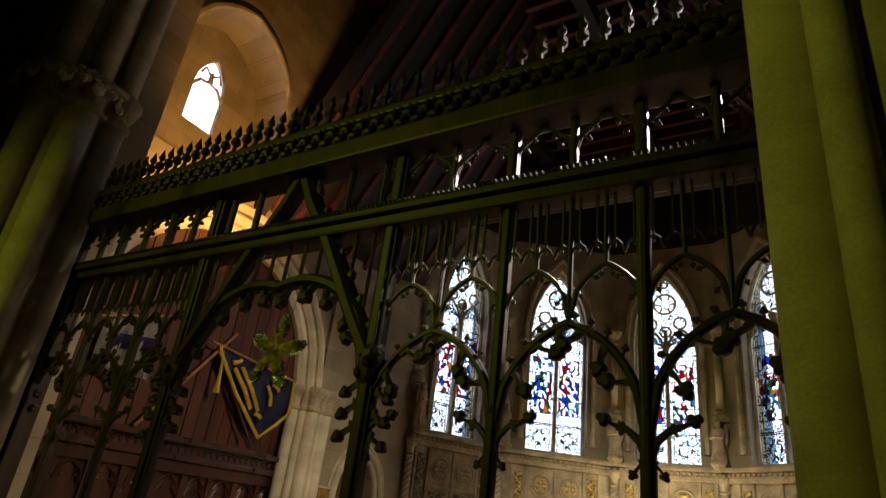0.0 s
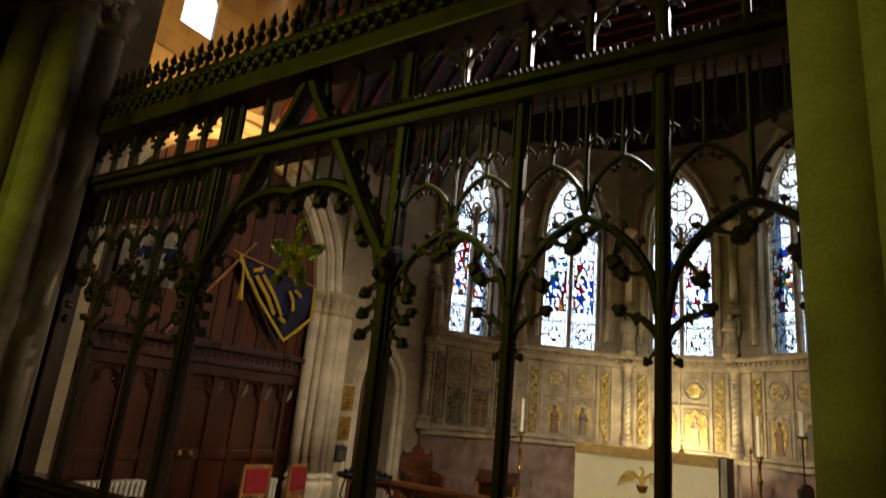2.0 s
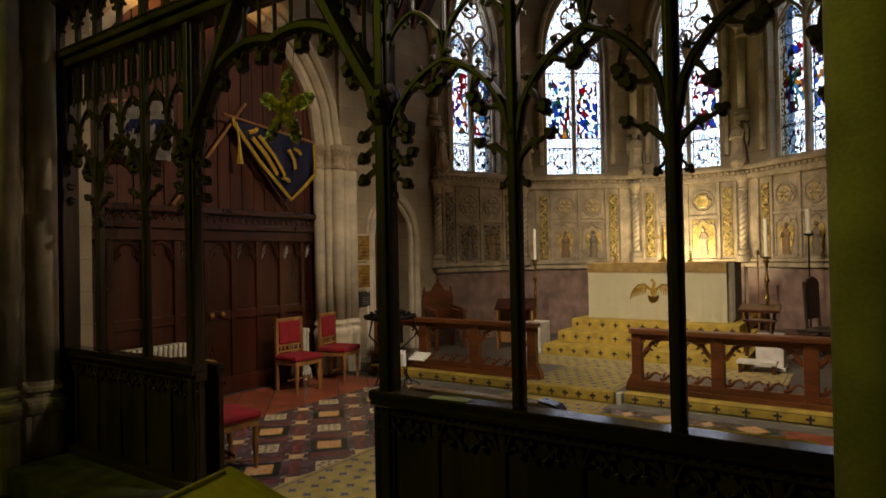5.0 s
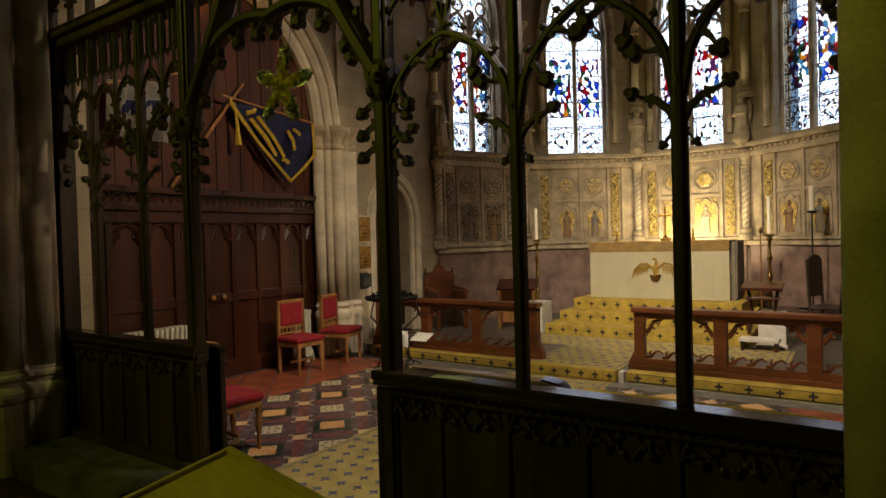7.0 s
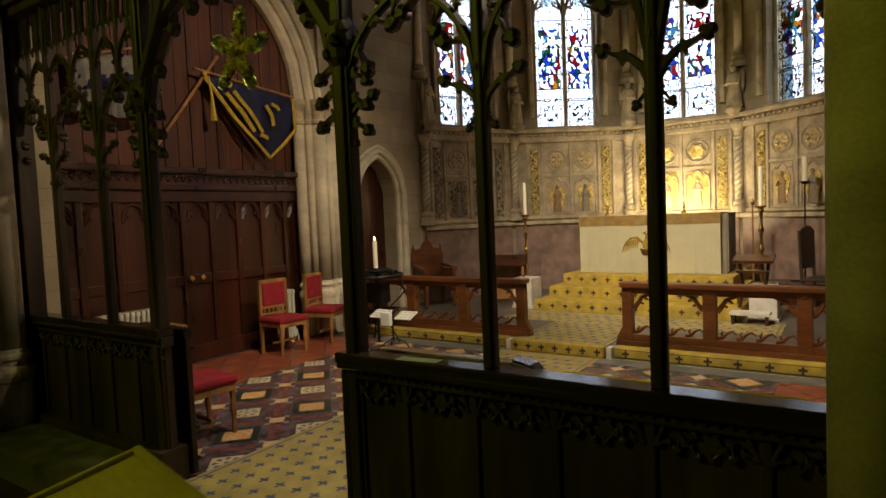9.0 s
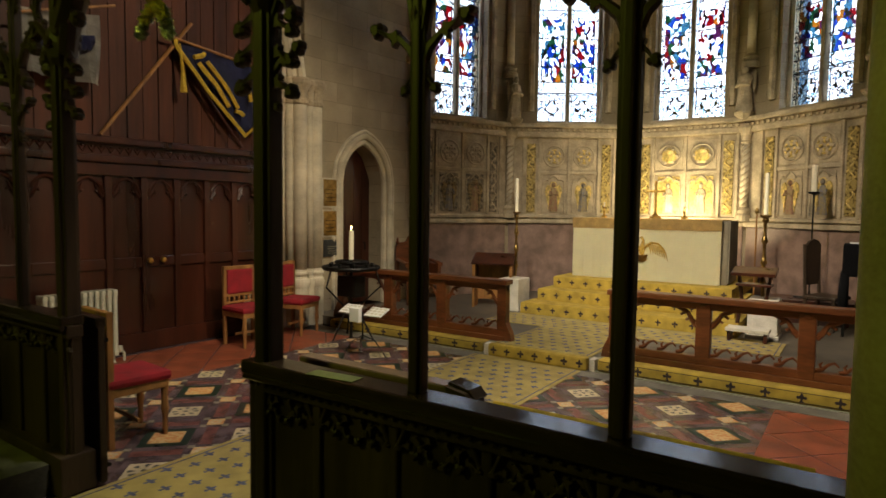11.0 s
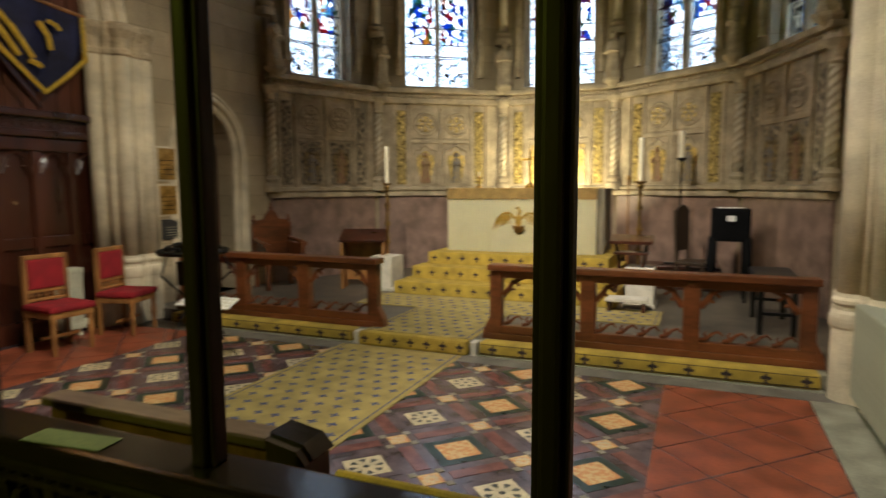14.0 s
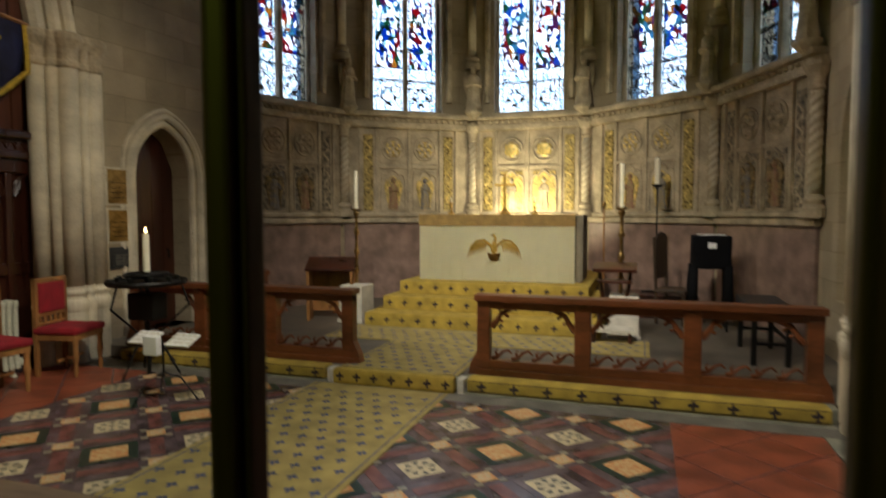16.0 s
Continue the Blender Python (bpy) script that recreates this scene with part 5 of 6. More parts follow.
# ---- altar ----
al = thing("altar", pose(-1.997, 10.66, 0.64), "altar dressed in a cream frontal with an ochre superfrontal", "altar")
part("table", box(-1.1, 1.2, 0.1, 0.74, 0.0, 0.93, 0.01), GREYCLOTH, al)


def hanging(w, z0, z1, y, ripple, n=60):
    bm = bmesh.new()
    rows = []
    for j in range(7):
        z = z0 + (z1 - z0) * j / 6
        rows.append([bm.verts.new((-w + 2 * w * i / n, y + ripple * (math.sin(i * 0.9) + 0.5 * math.sin(i * 2.3)) * (1 - j / 6), z)) for i in range(n + 1)])
    for a, b in zip(rows, rows[1:]):
        for i in range(n):
            bm.faces.new((a[i], a[i + 1], b[i + 1], b[i]))
    bmesh.ops.solidify(bm, geom=bm.faces, thickness=0.008)
    return bm


part("frontal", hanging(1.125, 0.0, 0.93, 0.0, 0.004), LINEN, al, "cream silk frontal")
part("superfrontal", hanging(1.13, 0.785, 0.945, -0.014, 0.003), BAND2, al, "ochre silk superfrontal")
part("altar_cloth", box(-1.13, 1.13, -0.012, 0.76, 0.935, 0.95, 0.004), BAND2, al)
part("side_cloth", box(1.202, 1.225, 0.1, 0.76, 0.03, 0.94, 0.006), GREYCLOTH, al)
part("side_cloth", box(-1.128, -1.102, 0.02, 0.74, 0.03, 0.94, 0.006), GREYCLOTH, al)
# gold bird emblem with raised wings
eb = bmesh.new()
blob((0, -0.012, 0.47), 0.05, eb, 2, (0.8, 0.25, 1.5))
tube([(0, -0.015, 0.52), (0.018, -0.018, 0.6), (-0.008, -0.018, 0.645), (-0.04, -0.018, 0.63)], [0.026, 0.017, 0.018, 0.005], 6, eb)
for s in (-1, 1):
    tube([(s * 0.03, -0.014, 0.5), (s * 0.12, -0.016, 0.575), (s * 0.2, -0.016, 0.565), (s * 0.27, -0.014, 0.5)], [0.018, 0.016, 0.013, 0.008], 6, eb)
    for k in range(8):
        f = k / 7
        bx, bz = s * (0.08 + 0.19 * f), 0.555 - 0.05 * f * f
        tube([(bx, -0.013, bz), (bx + s * 0.03, -0.013, bz - 0.07), (bx + s * (0.035 + 0.02 * f), -0.012, bz - 0.13 - 0.03 * f)], [0.009, 0.01, 0.003], 5, eb)
bmesh.ops.transform(eb, matrix=Matrix.Translation((0, 0, 0.5)) @ Matrix.Diagonal((1.2, 1.0, 1.15, 1.0)) @ Matrix.Translation((0, 0, -0.5)), verts=eb.verts)
em = part("bird_emblem", eb, GOLDTHREAD, al, "gold embroidered bird with spread wings")
nb = bmesh.new()
for k in range(14):
    t = math.pi * k / 13
    tube([(0.085 * math.cos(t), -0.012, 0.4 - 0.01 * math.sin(t)), (0.06 * math.cos(t), -0.02, 0.33 - 0.045 * math.sin(t))], 0.012, 5, nb)
part("nest", nb, BRASS, al, "dark gold embroidered nest")
# cross on the altar and its shelf
cr = thing("altar_cross", pose(-1.98, 11.26, 1.59), "gilded standing altar cross", "cross")
part("foot", lathe([(0.09, 0), (0.09, 0.03), (0.05, 0.05), (0.02, 0.09)], seg=8), GOLD, cr)
part("upright", box(-0.018, 0.018, -0.012, 0.012, 0.08, 0.6, 0.005), GOLD, cr)
part("arm", box(-0.15, 0.15, -0.013, 0.013, 0.42, 0.456, 0.005), GOLD, cr)
for x in (-0.75, 0.42):
    v = thing("altar_candlestick", pose(-1.98 + x * 1.1, 11.2, 1.59), "short gilded candlestick on the altar", "candlestick")
    part("stem", lathe([(0.05, 0), (0.05, 0.02), (0.015, 0.05), (0.022, 0.1), (0.012, 0.16), (0.04, 0.18)], seg=10), GOLD, v)
    part("candle", lathe([(0.014, 0.18), (0.014, 0.26)], seg=8), WAX, v)

# ---- communion rails ----


def rail(x0, x1, n):
    r = thing("communion_rail", pose((x0 + x1) / 2, 7.62, 0.12), "carved varnished oak communion rail with pierced panels", "altar rail", "communion rails")
    w = (x1 - x0) / 2
    part("top_rail", box(-w - 0.02, w + 0.02, -0.09, 0.09, 0.68, 0.74, 0.014), RAILWOOD, r)
    part("under_rail", box(-w, w, -0.045, 0.045, 0.61, 0.68, 0.008), RAILWOOD, r)
    part("bottom_rail", box(-w, w, -0.05, 0.05, 0.06, 0.14, 0.008), RAILWOOD, r)
    part("plinth", box(-w, w, -0.07, 0.07, 0.0, 0.06, 0.006), RAILWOOD, r)
    xs = [-w + 0.06 + (2 * w - 0.12) * k / n for k in range(n + 1)]
    for i, x in enumerate(xs):
        pw = 0.06 if i in (0, n) else 0.07
        part("post", box(x - pw, x + pw, -0.055, 0.055, 0.0, 0.68, 0.012), RAILWOOD, r)
        if 0 < i < n:
            part("rosette", lathe([(0.03, 0), (0.034, 0.008), (0.012, 0.014)], seg=8), RAILWOOD, r).matrix_basis = pose(x, -0.055, 0.655, 90)
        if i in (0, n):
            s = -1 if i == 0 else 1
            part("foot_bracket", prism([(x, 0), (x + s * 0.14, 0), (x + s * 0.12, 0.1), (x + s * 0.06, 0.22), (x, 0.3)], -0.05, 0.05), RAILWOOD, r)
    for a, b in zip(xs, xs[1:]):
        a, b = a + 0.07, b - 0.07
        c = (a + b) / 2
        for s, e in ((1, a), (-1, b)):
            hb = tube([(e, 0, 0.44), (e + s * 0.05, 0, 0.5), (e + s * 0.09, 0, 0.57), (e + s * 0.2, 0, 0.62)], [0.03, 0.026, 0.022, 0.02], 6)
            tube([(e + s * 0.05, 0, 0.52), (e + s * 0.09, 0, 0.5)], [0.02, 0.012], 5, hb)
            tube([(e + s * 0.1, 0, 0.58), (e + s * 0.14, 0, 0.55)], [0.02, 0.012], 5, hb)
            blob((e + s * 0.095, 0, 0.495), 0.018, hb), blob((e + s * 0.145, 0, 0.545), 0.018, hb)
            part("cusped_bracket", hb, RAILWOOD, r)
        wb = bmesh.new()
        nz = 4
        for k in range(nz):
            u0, uw = a + (b - a) * k / nz, (b - a) / nz
            tube([(u0, 0, 0.15), (u0 + uw * 0.3, 0, 0.165), (u0 + uw * 0.55, 0, 0.215), (u0 + uw * 0.8, 0, 0.235), (u0 + uw, 0, 0.2)], [0.02, 0.018, 0.014, 0.012, 0.008], 6, wb)
            tube([(u0 + uw * 0.3, 0, 0.165), (u0 + uw * 0.2, 0, 0.21), (u0 + uw * 0.32, 0, 0.235)], [0.014, 0.012, 0.006], 5, wb)
        part("leaf_scroll", wb, RAILWOOD, r, "carved running leaf scroll")
    return r


rail(-1.42, 1.37, 3)
rail(-5.44, -2.68, 3)

# ---- chairs ----


def chair(m, label, style=0):
    c = thing("upholstered_chair", m, label, "chair", "red chairs in the chancel")
    part("seat", box(-0.235, 0.235, -0.23, 0.22, 0.42, 0.49, 0.03), REDCLOTH, c, "crimson padded seat")
    part("seat_frame", box(-0.22, 0.22, -0.21, 0.21, 0.36, 0.425, 0.01), CHAIRWOOD, c)
    for sx in (-1, 1):
        part("leg", lathe([(0.016, 0), (0.022, 0.06), (0.018, 0.12), (0.03, 0.2), (0.022, 0.3), (0.03, 0.38)], sx * 0.19, -0.19, 8), CHAIRWOOD, c)
        part("leg", box(sx * 0.2 - 0.02, sx * 0.2 + 0.02, 0.18, 0.22, 0, 0.38, 0.005), CHAIRWOOD, c)
        part("back_post", prism([(sx * 0.205 - 0.02, 0.36), (sx * 0.205 + 0.02, 0.36), (sx * 0.205 + 0.02, 0.95), (sx * 0.205 - 0.02, 0.95)], 0.18, 0.22), CHAIRWOOD, c)
    part("stretcher", box(-0.19, 0.19, -0.01, 0.01, 0.14, 0.17, 0.004), CHAIRWOOD, c)
    part("backrest", box(-0.18, 0.18, 0.165, 0.225, 0.62, 0.92, 0.02), REDCLOTH, c, "crimson padded back")
    part("top_rail", box(-0.225, 0.225, 0.175, 0.225, 0.92, 0.965, 0.01), CHAIRWOOD, c)
    part("lower_back_rail", box(-0.2, 0.2, 0.18, 0.22, 0.585, 0.62, 0.006), CHAIRWOOD, c)
    part("bottom_back_rail", box(-0.2, 0.2, 0.18, 0.22, 0.5, 0.525, 0.005), CHAIRWOOD, c)
    for k in range(5):
        part("spindle", lathe([(0.009, 0.52), (0.016, 0.555), (0.009, 0.59)], -0.14 + 0.07 * k, 0.2, 8), CHAIRWOOD, c)
    return c


c1 = chair(pose(-5.42, 6.0, 0, 0, 0, 87), "oak chair with crimson seat and back beside a radiator")
copy_thing(c1, pose(-5.47, 6.83, 0, 0, 0, 104))
tagged(copy_thing(c1, pose(-3.62, 3.5, 0, 0, 0, 176)), "oak chair with crimson seat just inside the screen")

# ---- radiators ----


def radiator(m, n, h, paint, label, pitch=0.062):
    r = thing("radiator", m, label, "radiator", "column radiators")
    for k in range(n):
        x = (k - (n - 1) / 2) * pitch
        sec = bmesh.new()
        for y in (-0.055, 0.0, 0.055):
            tube([(x, y, 0.12), (x, y, h - 0.03)], 0.024, 8, sec)
        box(x - 0.026, x + 0.026, -0.085, 0.085, h - 0.07, h, 0.022, sec)
        box(x - 0.026, x + 0.026, -0.085, 0.085, 0.08, 0.15, 0.022, sec)
        part("section", sec, paint, r)
    for s in (-1, 1):
        part("foot", lathe([(0.035, 0), (0.02, 0.03), (0.018, 0.1)], s * (n - 1) / 2 * pitch, 0, 8), paint, r)
    e = (n - 1) / 2 * pitch
    part("pipe", tube([(e, 0, 0.12), (e + 0.09, 0, 0.12), (e + 0.12, 0, 0.08), (e + 0.12, 0, 0.0)], 0.014, 6), paint, r)
    part("valve", lathe([(0.02, 0.1), (0.028, 0.13), (0.02, 0.17)], e + 0.08, 0, 8), paint, r)
    return r


radiator(pose(-5.82, 4.2, 0, 0, 0, 90), 12, 0.8, CREAMPAINT, "cream column radiator below the wooden partition")
radiator(pose(-5.86, 6.43, 0, 0, 0, 90), 4, 0.76, CREAMPAINT, "cream column radiator behind the red chairs")
rs = thing("panel_radiator", pose(1.61, 6.25, 0, 0, 0, 90), "tall grey-green steel radiator on short feet", "radiator")
sect = None
for k in range(27):
    at = pose(-0.702 + 0.054 * k, 0.03, 0)
    if sect is None:
        sect = part("section", box(-0.0262, 0.0262, -0.085, 0.085, 0.1, 0.78, 0.017), GREYPAINT, rs)
        sect.matrix_basis = at
    else:
        again("section", sect, at, rs)
for x in (-0.69, 0.69):
    part("foot", tube([(x, 0.0, 0.14), (x - 0.0, 0.0, 0.06), (x, -0.05, 0.0)], 0.016, 6), GREYPAINT, rs)
part("pipe", tube([(-0.72, 0, 0.18), (-0.8, 0, 0.18), (-0.82, 0, 0.0)], 0.014, 6), GREYPAINT, rs)
part("end_pipe", tube([(-0.735, 0.1, 0.16), (-0.735, 0.1, 0.72)], 0.012, 6), IRON, rs, "dark riser pipe")

# ---- candlesticks and candles ----


def tall_candle(name, m, h, ch, cr_, material, label, slim=False):
    c = thing(name, m, label, "candlestick")
    if slim:
        part("stem", lathe([(0.012, 0.0), (0.012, h)], seg=10), material, c)
        part("base", box(-0.2, 0.2, -0.012, 0.012, 0.0, 0.025, 0.004), material, c)
        part("base", box(-0.012, 0.012, -0.2, 0.2, 0.0, 0.024, 0.004), material, c)
    else:
        part("base", lathe([(0.16, 0), (0.16, 0.03), (0.1, 0.07), (0.05, 0.12), (0.03, 0.18)], seg=14), material, c)
        prof = [(0.03, 0.18)]
        for k in range(5):
            z = 0.18 + (h - 0.18) * k / 5
            dz = (h - 0.18) / 5
            prof += [(0.02, z + dz * 0.2), (0.022, z + dz * 0.7), (0.045, z + dz * 0.82), (0.03, z + dz * 0.95)]
        part("stem", lathe(prof, seg=12), material, c, smooth=True)
    part("drip_pan", lathe([(0.02, h - 0.02), (0.065, h), (0.075, h + 0.02), (0.03, h + 0.025)], seg=14), material, c)
    part("candle", lathe([(cr_, h + 0.02), (cr_, h + ch), (cr_ * 0.5, h + ch + 0.01)], seg=12), WAX, c, "tall ivory candle")
    return c


tall_candle("floor_candlestick", pose(-3.85, 10.05, 0.12), 1.53, 0.55, 0.026, BRASS, "tall turned brass candlestick with ivory candle")
tall_candle("floor_candlestick", pose(-0.24, 9.98, 0.12), 1.53, 0.55, 0.026, BRASS, "tall turned brass candlestick with ivory candle")
tall_candle("paschal_candlestick", pose(0.19, 11.5, 0.46), 1.53, 0.4, 0.04, IRON, "slim black iron stand with a thick ivory candle", True)

# votive stand with a lit candle
vs = thing("votive_stand", pose(-4.66, 7.02, 0), "black iron votive stand with a lit white candle", "candle stand")
part("tray", lathe([(0.36, 0.9), (0.38, 0.93), (0.37, 0.95), (0.34, 0.92)], seg=24), IRON, vs)
part("upper_ring", lathe([(0.2, 0.98), (0.22, 1.0), (0.2, 1.02), (0.17, 1.0)], seg=20), IRON, vs)
part("spindle", lathe([(0.02, 0.0), (0.02, 1.04)], seg=8), IRON, vs)
for k in range(3):
    t = k * 2 * math.pi / 3 + 0.4
    part("leg", tube([(0.33 * math.cos(t), 0.33 * math.sin(t), 0.91), (0.4 * math.cos(t), 0.4 * math.sin(t), 0.7), (0.08 * math.cos(t), 0.08 * math.sin(t), 0.4), (0.3 * math.cos(t), 0.3 * math.sin(t), 0.0)], 0.012, 6), IRON, vs)
part("drum", box(-0.16, 0.16, -0.1, 0.1, 0.55, 0.82, 0.02), IRON, vs, "black box under the tray")
for k in range(9):
    t = k * 0.7
    part("holder", lathe([(0.02, 0.94), (0.026, 0.98), (0.022, 0.99)], 0.27 * math.cos(t), 0.27 * math.sin(t), 8), IRON, vs)
part("candle", lathe([(0.032, 1.03), (0.032, 1.4), (0.016, 1.41)], seg=14), WAX, vs, "thick white candle")
part("flame", lathe([(0.002, 1.41), (0.011, 1.43), (0.007, 1.455), (0.001, 1.475)], seg=8), FLAME, vs, "burning candle flame")

# music stand with white tablets and box
ms = thing("music_stand", pose(-3.86, 6.35, 0), "low black stand with two white tablets and a box", "stand")
for k in range(3):
    t = k * 2.1 + 0.3
    part("leg", tube([(0, 0, 0.25), (0.15 * math.cos(t), 0.15 * math.sin(t), 0.2), (0.3 * math.cos(t), 0.3 * math.sin(t), 0.0)], 0.008, 6), IRON, ms)
part("post", lathe([(0.01, 0.2), (0.01, 0.52)], seg=8), IRON, ms)
for x in (-0.2, 0.19):
    part("tablet", box(x - 0.12, x + 0.12, -0.09, 0.09, -0.008, 0.008, 0.003), WHITE, ms, "white keypad tablet").matrix_basis = pose(0, 0.02, 0.53, 24)
    for j in range(3):
        for i in range(4):
            part("key", box(x - 0.09 + 0.06 * i - 0.02, x - 0.09 + 0.06 * i + 0.02, -0.06 + 0.05 * j, -0.03 + 0.05 * j, 0.0085, 0.011), PALESTONE, ms).matrix_basis = pose(0, 0.02, 0.53, 24)
    part("arm", tube([(0, 0, 0.42), (x, 0.02, 0.52)], 0.007, 6), IRON, ms)
part("box", box(-0.07, 0.07, -0.15, -0.09, 0.42, 0.58, 0.008), WHITE, ms, "small white collection box")

# ---- sanctuary furniture ----


def wooden_chair(m, label):
    c = thing("carved_armchair", m, label, "chair")
    part("seat", box(-0.3, 0.3, -0.28, 0.26, 0.42, 0.48, 0.01), RAILWOOD, c)
    part("backrest", prism([(-0.3, 0.3), (0.3, 0.3), (0.3, 0.95), (0.24, 1.0), (0.12, 1.02), (0.08, 1.1), (0.0, 1.18), (-0.08, 1.1), (-0.12, 1.02), (-0.24, 1.0), (-0.3, 0.95)], 0.24, 0.29), RAILWOOD, c)
    for s in (-1, 0, 1):
        part("finial", lathe([(0.02, 0), (0.035, 0.03), (0.012, 0.06), (0.024, 0.08), (0.003, 0.11)], s * 0.27, 0.265, 8), RAILWOOD, c).location.z = 1.17 if s == 0 else 0.98
    for s in (-1, 1):
        part("arm", tube([(s * 0.28, 0.25, 0.72), (s * 0.3, 0.0, 0.7), (s * 0.3, -0.26, 0.66)], [0.03, 0.03, 0.04], 8), RAILWOOD, c)
        for y in (-0.24, 0.22):
            part("leg", box(s * 0.27 - 0.03, s * 0.27 + 0.03, y - 0.03, y + 0.03, 0.0, 0.68, 0.006), RAILWOOD, c)
        part("side_panel", box(s * 0.27 - 0.012, s * 0.27 + 0.012, -0.21, 0.19, 0.48, 0.66), RAILWOOD, c)
    return c


wooden_chair(pose(-5.35, 9.4, 0.12, 0, 0, 60), "carved brown oak armchair with pointed back")
pd = thing("prayer_desk", pose(-4.15, 9.85, 0.12, 0, 0, 20), "sloping brown oak prayer desk", "desk")
part("desk_top", box(-0.34, 0.34, -0.2, 0.2, -0.015, 0.015, 0.006), MAHOG, pd).matrix_basis = pose(0, 0, 0.78, 22)
for s in (-1, 1):
    part("side", prism([(s * 0.3 - 0.02, 0), (s * 0.3 + 0.02, 0), (s * 0.3 + 0.02, 0.72), (s * 0.3 - 0.02, 0.72)], -0.16, 0.16), CHAIRWOOD, pd)
part("front", box(-0.3, 0.3, 0.12, 0.15, 0.1, 0.7), CHAIRWOOD, pd)
sd = thing("reading_stool", pose(-0.3, 9.7, 0.12), "dark brown wooden stand with sloping top", "stand")
part("top", box(-0.25, 0.25, -0.17, 0.17, -0.02, 0.02, 0.006), MAHOG, sd).matrix_basis = pose(0, 0, 0.84, 10)
for s in (-1, 1):
    part("leg", tube([(s * 0.18, 0, 0.8), (s * 0.14, 0, 0.5), (s * 0.2, 0, 0.0)], 0.025, 6), MAHOG, sd)
part("shelf", box(-0.2, 0.2, -0.12, 0.12, 0.66, 0.69, 0.005), MAHOG, sd)
tb = thing("low_platform", pose(0.2, 11.5, 0.12), "low dark wooden platform under the slim candle stand", "platform")
part("top", box(-0.55, 0.55, -0.3, 0.3, 0.3, 0.34, 0.008), MAHOG, tb)
part("body", box(-0.5, 0.5, -0.26, 0.26, 0.0, 0.3, 0.006), MAHOG, tb)
kn = thing("kneeling_stool", pose(-0.31, 9.4, 0.12), "pale-topped low kneeling stool", "stool")
part("top", box(-0.24, 0.24, -0.13, 0.13, 0.13, 0.17, 0.01), PALESTONE, kn)
for s in (-1, 1):
    part("foot", box(s * 0.2 - 0.02, s * 0.2 + 0.02, -0.1, 0.1, 0, 0.13, 0.005), MAHOG, kn)


lb = thing("covered_stand", pose(0.83, 10.65, 0.12), "black cloth-covered stand with white papers on top", "stand")
part("cloth", box(-0.23, 0.23, -0.2, 0.2, 0.78, 1.2, 0.03), BLACKCLOTH, lb, "black cloth cover")
for sx in (-1, 1):
    fold = bmesh.new()
    for k in range(4):
        tube([(sx * 0.2, -0.17 + 0.11 * k, 0.82), (sx * (0.205 + 0.01 * (k % 2)), -0.17 + 0.11 * k, 0.5), (sx * 0.215, -0.16 + 0.11 * k, 0.28)], [0.05, 0.055, 0.06], 7, fold)
    part("side_drape", fold, BLACKCLOTH, lb, "hanging black cloth folds", smooth=True)
part("tag", box(-0.05, 0.05, -0.206, -0.201, 1.04, 1.11), WHITE, lb, "small white paper tag")
part("paper", box(-0.16, 0.16, -0.16, 0.08, 1.203, 1.212), WHITE, lb, "white papers")
for sx in (-1, 1):
    for sy in (-1, 1):
        part("leg", tube([(sx * 0.18, sy * 0.15, 0.8), (sx * 0.19, sy * 0.16, 0.0)], 0.018, 6), IRON, lb)
part("cross_bar", tube([(-0.18, 0.15, 0.3), (0.18, 0.15, 0.3)], 0.012, 6), IRON, lb)
dc = thing("dark_side_chair", pose(0.42, 10.95, 0.12, 0, 0, 68), "dark carved wooden chair with tall back by the wall", "chair")
part("seat", box(-0.22, 0.22, -0.22, 0.2, 0.42, 0.47, 0.015), OAK, dc)
part("backrest", prism([(-0.2, 0.6), (0.2, 0.6), (0.2, 1.14), (0.12, 1.2), (0.0, 1.23), (-0.12, 1.2), (-0.2, 1.14)], 0.18, 0.21), OAK, dc)
for sx in (-1, 1):
    part("leg", lathe([(0.022, 0), (0.016, 0.05), (0.028, 0.15), (0.018, 0.25), (0.028, 0.36), (0.024, 0.42)], sx * 0.18, -0.18, 8), OAK, dc)
    part("back_post", tube([(sx * 0.19, 0.17, 0.0), (sx * 0.19, 0.18, 0.5), (sx * 0.2, 0.21, 1.16)], 0.022, 8), OAK, dc)
part("stretcher", box(-0.17, 0.17, -0.01, 0.01, 0.14, 0.17, 0.004), OAK, dc)
ps = thing("wall_staff", pose(-0.55, 11.6, 0.12), "slender wooden staff with a small knob by the altar", "staff")
part("shaft", lathe([(0.014, 0.0), (0.012, 1.55)], seg=8), CHAIRWOOD, ps)
part("knob", lathe([(0.012, 1.55), (0.03, 1.58), (0.034, 1.61), (0.02, 1.64), (0.002, 1.66)], seg=10), BRASS, ps)
part("foot", lathe([(0.1, 0.0), (0.1, 0.02), (0.03, 0.05), (0.014, 0.08)], seg=12), MAHOG, ps)
bk = thing("dark_bench", pose(1.2, 9.15, 0.12, 0, 0, 90), "dark padded bench along the sanctuary wall", "bench")
part("seat", box(-0.5, 0.5, -0.2, 0.2, 0.5, 0.58, 0.02), SLATEBLACK, bk)
for sx in (-1, 1):
    for sy in (-1, 1):
        part("leg", box(sx * 0.44 - 0.025, sx * 0.44 + 0.025, sy * 0.15 - 0.025, sy * 0.15 + 0.025, 0, 0.5, 0.005), IRON, bk)
    part("stretcher", box(sx * 0.44 - 0.012, sx * 0.44 + 0.012, -0.14, 0.14, 0.2, 0.23), IRON, bk)
